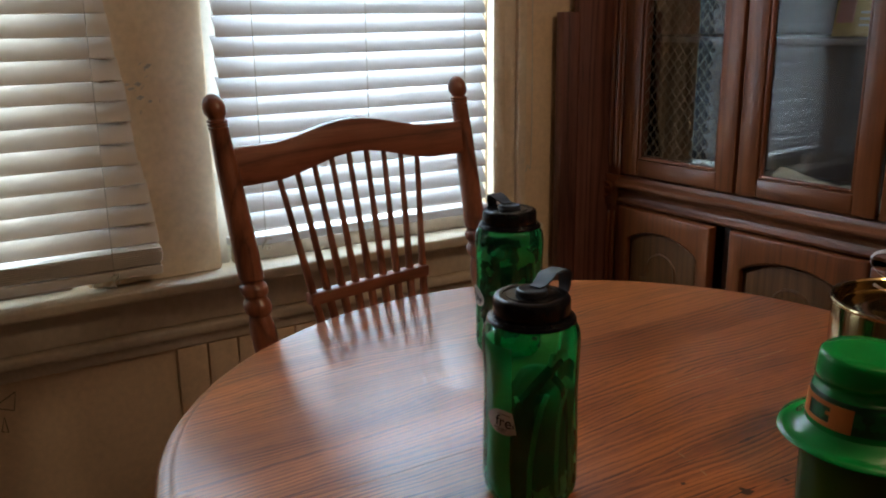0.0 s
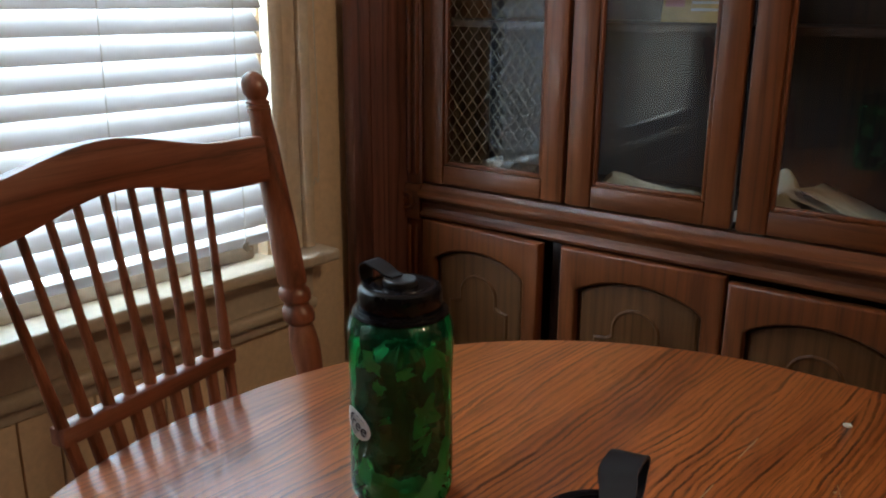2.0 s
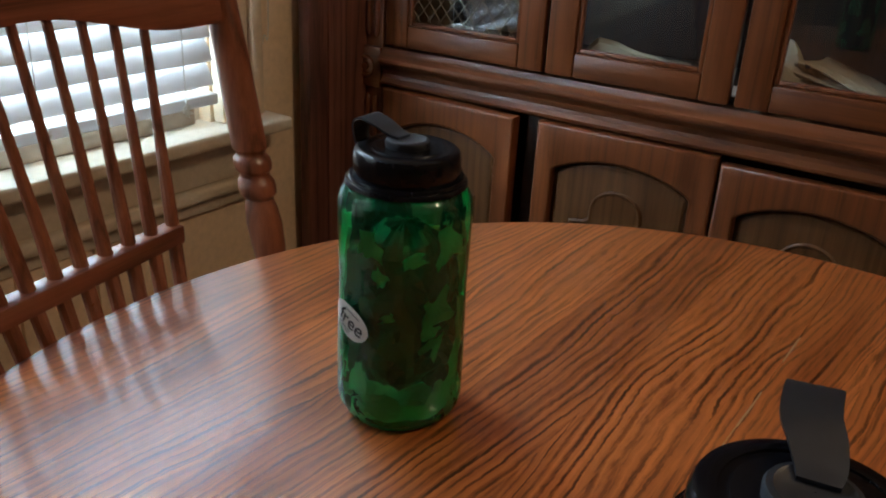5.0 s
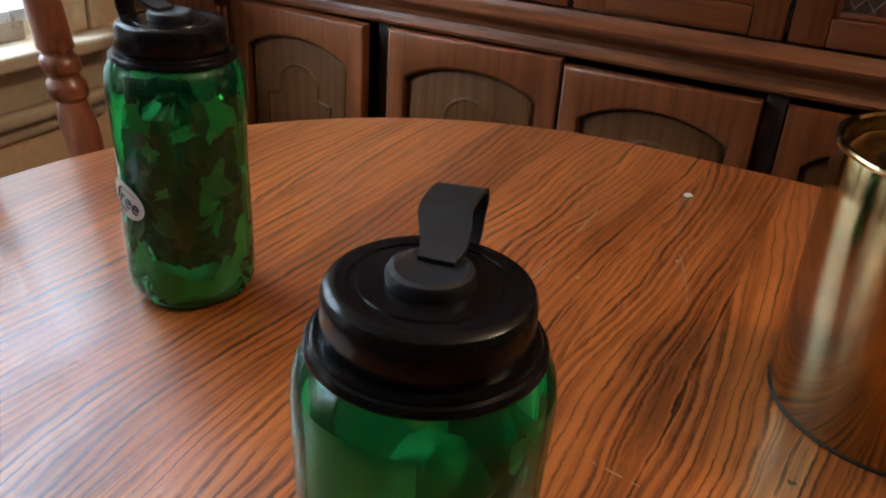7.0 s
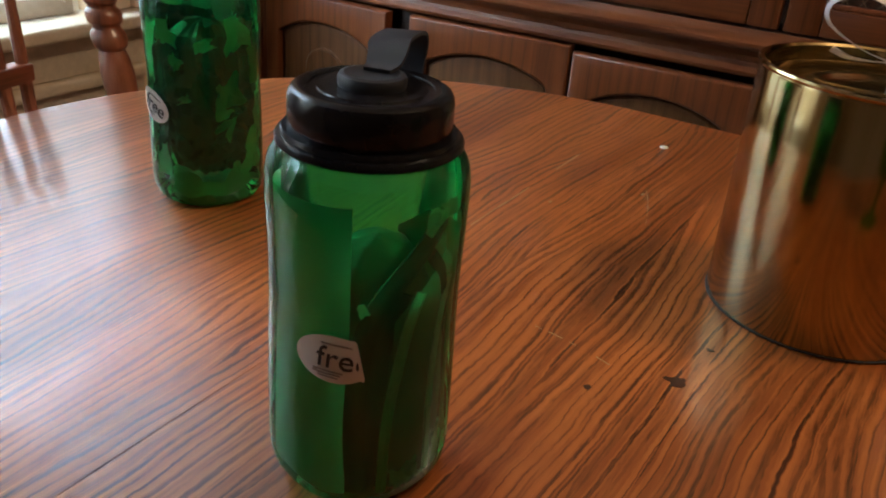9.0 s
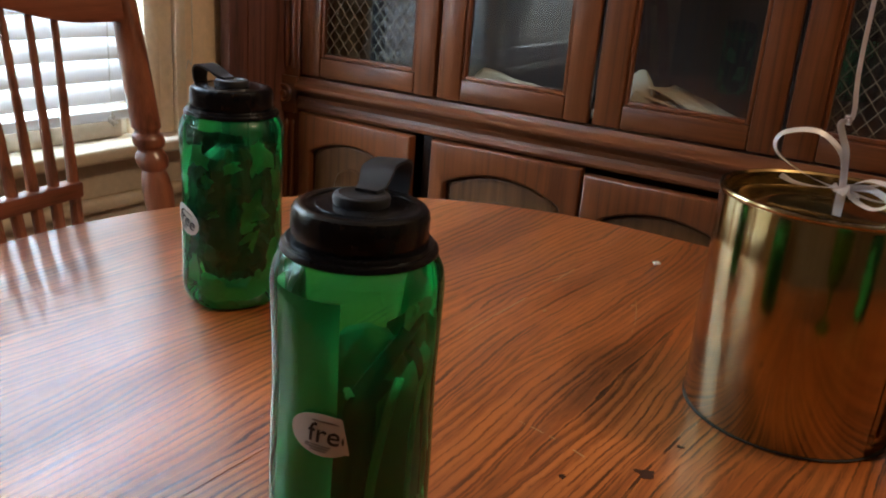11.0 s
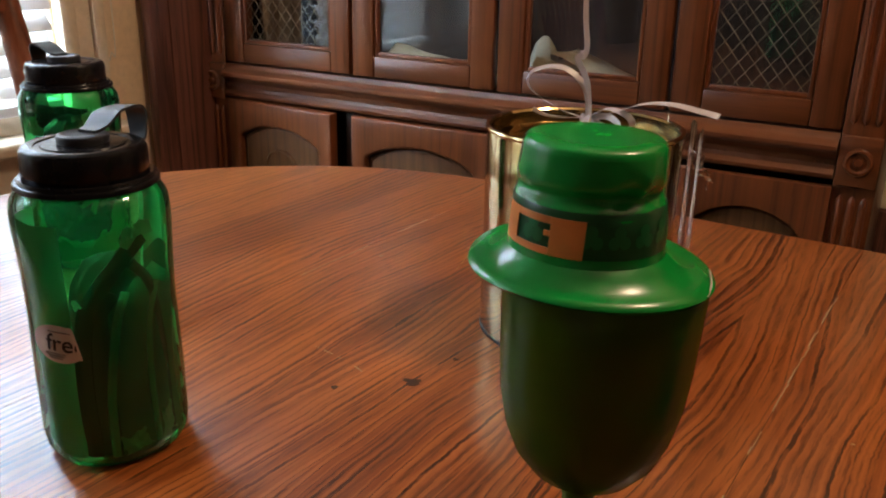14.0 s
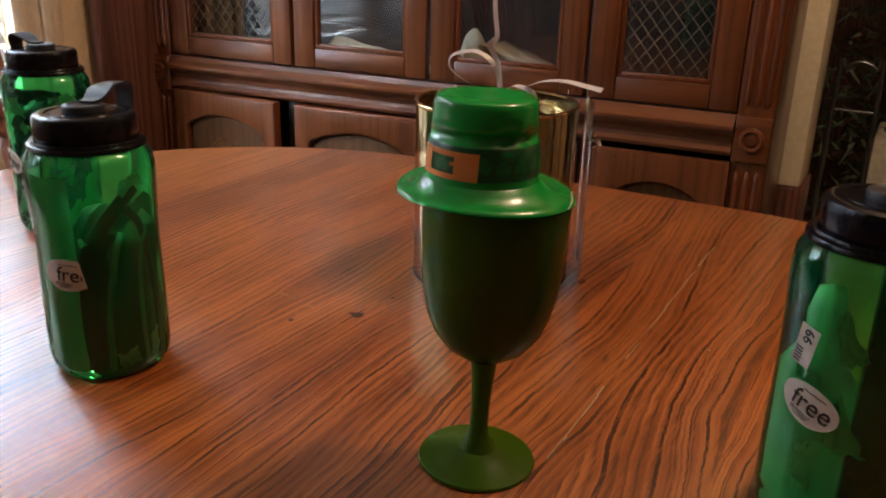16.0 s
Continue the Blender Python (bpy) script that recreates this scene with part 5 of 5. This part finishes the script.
for i in range(34):
    a = radians(-118 + 120 * i / 33)
    q = r + 0.004 + 0.010 * math.sin(math.pi * i / 33) + 0.0012 * math.sin(i * 2.3)
    rows.append([b.verts.new((q * math.cos(a), q * math.sin(a), z + (0.004 * math.sin(i * 1.1) if z > 0.15 else 0))) for z in (0.002, 0.06, 0.12, 0.172)])
for p, q in zip(rows, rows[1:]):
    for k in range(3):
        b.faces.new((p[k], q[k], q[k + 1], p[k + 1]))
part("cellophane", b, CELLO, tin, "clear loose cellophane wrap")
b = crumpled(B(), 0.030, 0.016, 0.010, 3.3, 8, pose((r + 0.012) * math.cos(radians(-70)), (r + 0.012) * math.sin(radians(-70)), 0.142, 20, 60, -70))
part("cellophane_end", b, CELLO, tin)

# ---- ribbon on the tin ----
rib = thing("curling_ribbon", pose(0.845, 0.452, 0.9164) @ Matrix.Diagonal((1.04, 1.04, 1.04, 1)), "thin white ribbon knotted in loops on the tin", "ribbon")


def rp(*pts):
    return [Vector(p) - Vector((0.832, 0.463, 0.9085)) for p in pts]


strands = (
    ("long_strand", rp((0.832, 0.463, 0.930), (0.831, 0.466, 0.955), (0.829, 0.470, 0.966), (0.823, 0.472, 0.976), (0.825, 0.466, 0.983), (0.823, 0.469, 1.03), (0.823, 0.468, 1.2), (0.824, 0.468, 1.55)), 0.0036, 0.8),
    ("loop", rp((0.832, 0.463, 0.928), (0.825, 0.488, 0.936), (0.818, 0.509, 0.950), (0.820, 0.508, 0.963), (0.827, 0.486, 0.967), (0.831, 0.468, 0.953), (0.832, 0.463, 0.929)), 0.0040, 1.2),
    ("loop", rp((0.832, 0.463, 0.930), (0.824, 0.446, 0.940), (0.819, 0.428, 0.938), (0.822, 0.424, 0.930), (0.828, 0.440, 0.926), (0.832, 0.463, 0.929)), 0.0040, 1.5),
    ("loop", rp((0.832, 0.463, 0.930), (0.818, 0.450, 0.925), (0.810, 0.438, 0.924), (0.812, 0.430, 0.930), (0.824, 0.444, 0.934), (0.832, 0.463, 0.930)), 0.0036, 0.7),
    ("tail", rp((0.832, 0.463, 0.930), (0.824, 0.440, 0.938), (0.817, 0.415, 0.948), (0.812, 0.392, 0.951), (0.810, 0.372, 0.949), (0.809, 0.357, 0.947)), 0.0046, 0.6),
    ("tail", rp((0.832, 0.463, 0.930), (0.820, 0.478, 0.930), (0.815, 0.492, 0.931), (0.812, 0.502, 0.935)), 0.0042, 0.9),
    ("tail", rp((0.832, 0.463, 0.930), (0.832, 0.463, 0.918), (0.832, 0.463, 0.9092)), 0.005, 0.3),
)
for n_, pts, w, tw in strands:
    part(n_, band(B(), spline(pts, 8), w * 1.3, 0.0004, None, tw), RIBBON, rib)
b = crumpled(B(), 0.019, 0.015, 0.011, 6.1, 6, pose(-0.004, -0.002, 0.016, 10, 0, 30))
part("knot", b, RIBBON, rib)
b = crumpled(B(), 0.007, 0.006, 0.005, 2.1, 5, pose(-0.009, 0.007, 0.069, 70, 0, 30))
part("knot", b, RIBBON, rib)

# ---- goblet and hat ----
gob = thing("goblet", pose(0.5345, 0.312, 0.7502, 1.6, 0.7, 0) @ Matrix.Diagonal((1.04, 1.04, 1.055, 1)), "olive green plastic goblet on a round foot", "goblet")
gp = [(r, z if z < 0.0101 else 0.01 + (z - 0.01) * 1.233) for r, z in [(0.0002, 0.0), (0.036, 0.0), (0.0378, 0.0012), (0.0372, 0.0026), (0.030, 0.0042), (0.020, 0.0068), (0.012, 0.0100), (0.0075, 0.0150), (0.0060, 0.022), (0.0058, 0.032), (0.0066, 0.046), (0.0078, 0.056), (0.0088, 0.0615)]]
part("foot", lathe(B(), gp[:7] + [(0.0002, 0.0100)], 56), GOBLET, gob)
part("stem", lathe(B(), [(0.0002, 0.0098)] + gp[6:] + [(0.0002, 0.0735)], 32), GOBLET, gob)
bowl = [(0.0002, 0.061), (0.0092, 0.0616), (0.016, 0.064), (0.026, 0.0715), (0.034, 0.0825), (0.0390, 0.096), (0.0425, 0.114), (0.0440, 0.134), (0.0446, 0.155), (0.0452, 0.1745), (0.0448, 0.1755), (0.0438, 0.1745), (0.0432, 0.155), (0.041, 0.112), (0.033, 0.0845), (0.015, 0.067), (0.0002, 0.066)]
part("bowl", lathe(B(), [(r * 0.96, 0.073 + (z - 0.061) * 0.895) for r, z in bowl], 64), GOBLET, gob)

HAT_C = Vector((0.5378, 0.3150, 0.9400))
hat = thing("party_hat", Matrix.Translation(HAT_C) @ pose(0, 0, 0, 1.0, 0.5, 0) @ Matrix.Diagonal((1.06, 1.06, 1.12, 1)), "small green plastic hat with printed buckle band, resting on the goblet", "hat")


def dented(a, r, z):
    """The soft plastic crown is pinched on the side away from the buckle, and the brim droops."""
    k = 1.0
    if z > 0.006:
        k = 0.955
        k -= 0.022 * min(1.0, max(0.0, (z - 0.020) / 0.024))
        front = 0.5 + 0.5 * math.cos(a - radians(185))
        k -= 0.030 * front * math.exp(-((z - 0.0312) / 0.0024) ** 2)
        k -= 0.105 * max(0.0, math.cos(a - radians(212))) ** 0.6 * math.exp(-((z - 0.0318) / 0.0030) ** 2)
        k += 0.008 * front * math.exp(-((z - 0.0375) / 0.0026) ** 2)
        for at, deep, wide in ((232, 0.10, 0.20), (262, 0.07, 0.16), (205, 0.035, 0.14)):
            off = math.atan2(math.sin(a - radians(at)), math.cos(a - radians(at)))
            k -= deep * math.exp(-(off / wide) ** 2 - ((z - 0.0325) / 0.0050) ** 2)
        k += 0.012 * math.cos(3 * a + 0.6) * math.exp(-((z - 0.036) / 0.01) ** 2)
    else:
        z -= 0.0032 * max(0.0, math.cos(a - radians(262))) * max(0.0, (r - 0.034) / 0.02)
        z += 0.0012 * math.sin(2 * a) * max(0.0, (r - 0.034) / 0.02)
    w = max(0.0, min(1.0, (0.052 - r) / 0.016))
    return (r * k * math.cos(a) - 0.0036 * w, r * k * math.sin(a) + 0.0014 * w, z)


hp = [(0.0502, -0.0016), (0.0514, -0.0006), (0.0508, 0.0006), (0.046, 0.0012), (0.0395, 0.0024), (0.0360, 0.0052), (0.0342, 0.0075)]
crown = [(0.0342, 0.0075), (0.0334, 0.012), (0.0330, 0.018), (0.0326, 0.0255), (0.0324, 0.0272), (0.0323, 0.0286), (0.0322, 0.0300), (0.0321, 0.0312), (0.0320, 0.0325), (0.0319, 0.0340), (0.0318, 0.0355), (0.0316, 0.0375), (0.0314, 0.0415), (0.0310, 0.0465), (0.0304, 0.0486), (0.0288, 0.0500), (0.020, 0.0503), (0.012, 0.0499), (0.0002, 0.0496)]
part("brim", lathe(B(), [(0.0345, 0.0040), (0.040, 0.0002), (0.0492, -0.0016)] + hp, 88, shape=dented), HAT, hat, angle=60)
part("crown", lathe(B(), crown, 88, shape=dented), HAT, hat, angle=60)
b = B()
lathe(b, [(0.0337, 0.0110), (0.0334, 0.0150), (0.0331, 0.0200), (0.0328, 0.0265), (0.0326, 0.0278)], 88, shape=dented)
part("hat_band", b, HAT_BAND, hat, "dark green band printed with shamrocks")


def on_hat(a0, lift=0.0):
    def f(x, y, h=0.0):
        z = 0.019 + y
        r_ = 0.0334 - (z - 0.012) * 0.06
        a = a0 + x / r_
        p = dented(a, r_, z)
        return (p[0] + (h + lift) * math.cos(a), p[1] + (h + lift) * math.sin(a), z)
    return f


f = on_hat(radians(165), 0.0006)
b = B()
for x0, x1, y0, y1 in ((-0.0212, -0.0110, -0.0080, 0.0062), (0.0070, 0.0212, -0.0080, 0.0062), (-0.0109, 0.0069, -0.0080, -0.0054), (-0.0109, 0.0069, 0.0036, 0.0062)):
    box(b, x0, x1, y0, y1, 0.0, 0.0004)
box(b, 0.0042, 0.0069, -0.0010, 0.0010, 0.0, 0.0004)
bmesh.ops.subdivide_edges(b, edges=b.edges[:], cuts=3, use_grid_fill=True)
for v in b.verts:
    v.co = f(*v.co)
part("buckle", b, ORANGE, hat, "printed orange buckle")


def shamrock(ang, size):
    f2 = on_hat(radians(ang), 0.0005)
    b2 = B()
    for q in (90, 210, 330):
        cx_, cy_ = size * 0.5 * math.cos(radians(q)), size * 0.5 * math.sin(radians(q))
        vs = [b2.verts.new(f2(cx_ + size * 0.48 * math.cos(2 * math.pi * k / 14), cy_ + size * 0.48 * math.sin(2 * math.pi * k / 14))) for k in range(14)]
        b2.faces.new(vs)
    part("shamrock", b2, SHAMROCK, hat, "", flat=True)


for ang in (162, 206, 226, 246, 266, 286, 306, 0, 30, 60, 90, 115):
    shamrock(ang, 0.0052 if ang != 162 else 0.006)
b = B()
tube(b, spline([(0.016, -0.0455, 0.0012), (0.010, -0.0485, -0.0012), (0.004, -0.0500, -0.0022), (-0.003, -0.0506, -0.0030), (-0.004, -0.0475, -0.0020)], 6), 0.0005, 6)
part("brim_tear", b, PAPER_WHITE, hat, "pale stressed crease at the brim's edge")

# ---- table marks ----
bm = lathe(B(), [(0.0002, 0.0011), (0.004, 0.001), (0.0048, 0.0004), (0.005, 0.0)], 14, shape=lambda a, r, z: (r * (1 + 0.2 * math.cos(2 * a)) * math.cos(a), r * math.sin(a), z))
solo("white_crumb", bm, PAPER_WHITE, "small flat white crumb lying on the table", "crumb", m=pose(1.119, 0.667, 0.7502))

def worn_seam(y, x0, x1, seed):
    """Pale broken line where the finish has chipped along a joint."""
    rnd_ = random.Random(seed)
    x = x0
    while x < x1:
        l_ = rnd_.uniform(0.006, 0.05)
        if rnd_.random() < 0.72:
            w_ = rnd_.uniform(0.0003, 0.0008)
            o_ = rnd_.uniform(-0.0006, 0.0006)
            part("chipped_joint", box(B(), x - TX, min(x + l_, x1) - TX, y - w_ + o_ - YC, y + w_ + o_ - YC, 0.7490, 0.7502), SEAM_PALE, table)
        x += l_


YC = (SEAM_N + SEAM_S) / 2
SEAM_PALE = paint("bare_wood", (0.46, 0.32, 0.19), 0.6, amount=0.6, scale=40.0)
# dark colour for the table stains and for the tin's painted shadow
STAIN_SHADE = plastic("dark_stain_and_shade", (0.05, 0.014, 0.006), 0.45, 0.4)
worn_seam(SEAM_N, 0.80, 1.12, 3)
worn_seam(SEAM_S, 0.56, 1.06, 9)


def blot(x, y, r_, seed, mat=None, stretch=1.0):
    b_ = B()
    ring_ = []
    for k_ in range(22):
        a_ = 2 * math.pi * k_ / 22
        q_ = r_ * (0.75 + 0.55 * noise.noise(Vector((math.cos(a_) * 1.4 + seed, math.sin(a_) * 1.4, seed))))
        ring_.append((x - TX + q_ * stretch * math.cos(a_), y - YC + q_ * math.sin(a_)))
    loft(b_, [[(u, v, 0.7495) for u, v in ring_], [(u, v, 0.75022) for u, v in ring_]])
    part("stain", b_, mat or STAIN_SHADE, table)


blot(0.684, 0.513, 0.0080, 1.3)
blot(0.643, 0.556, 0.0026, 7.3, None, 2.0)
blot(0.735, 0.505, 0.0030, 3.9)
blot(0.893, 0.700, 0.0018, 5.1, SEAM_PALE, 2.2)
blot(0.786, 0.213, 0.0018, 6.4, SEAM_PALE, 1.3)
blot(0.971, 0.638, 0.0016, 2.4, SEAM_PALE, 2.6)
# painted shadow of the tin, a dark blot right of its base
blot(0.876, 0.363, 0.0040, 8.8, None, 2.2)


def scratch(x0, y0, x1, y1, bow, w_, seed):
    """A fine pale scratch in the varnish, broken and slightly bowed."""
    rnd_ = random.Random(seed)
    n_ = 14
    d_ = Vector((x1 - x0, y1 - y0, 0))
    side_ = Vector((-d_.y, d_.x, 0)).normalized()
    for k_ in range(n_):
        if rnd_.random() < 0.25:
            continue
        ends_ = [Vector((x0 - TX, y0 - YC, 0.75005)) + d_ * q_ + side_ * (bow * 4 * q_ * (1 - q_)) for q_ in (k_ / n_, (k_ + 1.02) / n_)]
        part("scratch", band(B(), ends_, w_ * rnd_.uniform(0.6, 1.3), 0.0002, side_), SEAM_PALE, table)


scratch(0.688, 0.626, 0.673, 0.549, 0.003, 0.0007, 4)
scratch(0.905, 0.612, 0.985, 0.640, -0.002, 0.0006, 6)

# ---- the next room ----
tree = thing("christmas_tree", pose(3.35, -0.05, 0.0), "dark green artificial fir tree in the unlit next room", "tree")
part("trunk", lathe(B(), [(0.0002, 0.0), (0.03, 0.0), (0.012, 1.9), (0.0002, 1.95)], 12), DARK_BOARD, tree)
NEEDLE = plastic("fir_needles", (0.07, 0.10, 0.06), 0.6, 0.4)
rnd = random.Random(8)
verts, faces = [], []
for k in range(330):
    z = 0.25 + 1.6 * (k / 330)
    a = k * 2.39996
    L_ = 0.62 * (1 - (z - 0.25) / 1.75) + 0.06
    d0 = Vector((math.cos(a), math.sin(a), -0.15 + rnd.uniform(-0.15, 0.2)))
    for s in range(int(14 * L_ / 0.4) + 5):
        q = rnd.uniform(0.25, 1.0) * L_
        p = Vector((0, 0, z)) + d0 * q
        e = (d0 * 0.5 + Vector((rnd.uniform(-1, 1), rnd.uniform(-1, 1), rnd.uniform(-0.8, 0.8)))).normalized() * rnd.uniform(0.04, 0.08)
        w = e.cross(Vector((rnd.uniform(-1, 1), rnd.uniform(-1, 1), 1))).normalized() * 0.006
        i = len(verts)
        verts += [p - w, p + w, p + e]
        faces.append((i, i + 1, i + 2))
me = bpy.data.meshes.new("crown")
me.from_pydata(verts, [], faces)
me.materials.append(NEEDLE)
crown_ob = new("crown", me)
crown_ob.parent = tree
tagged(crown_ob, kind="stuff")
rack = thing("metal_rack", pose(2.50, 0.19, 0.0) @ Matrix.Diagonal((1, 1, 0.88, 1)), "thin grey metal tube rack in the next room", "rack")
b = B()
tube(b, spline([(0, 0.09, 0.0), (0, 0.09, 0.85), (0, 0.075, 0.90), (0, 0.04, 0.92), (0, 0.005, 0.90), (0, -0.01, 0.85), (0, -0.01, 0.0)], 6), 0.006, 8)
part("frame", b, METAL, rack)
b = B()
tube(b, [(0, 0.09, 0.78), (0, -0.01, 0.78)], 0.004, 8)
part("crossbar", b, METAL, rack)
b = B()
box(b, 0, 0.3, -0.32, -0.08, 0.0, 0.575, 0.01)
solo("storage_box", b, plastic("pale_box", (0.55, 0.52, 0.42), 0.6, 0.2), "pale storage box beside the tree in the next room", "box", m=pose(2.75, 0.26, 0))
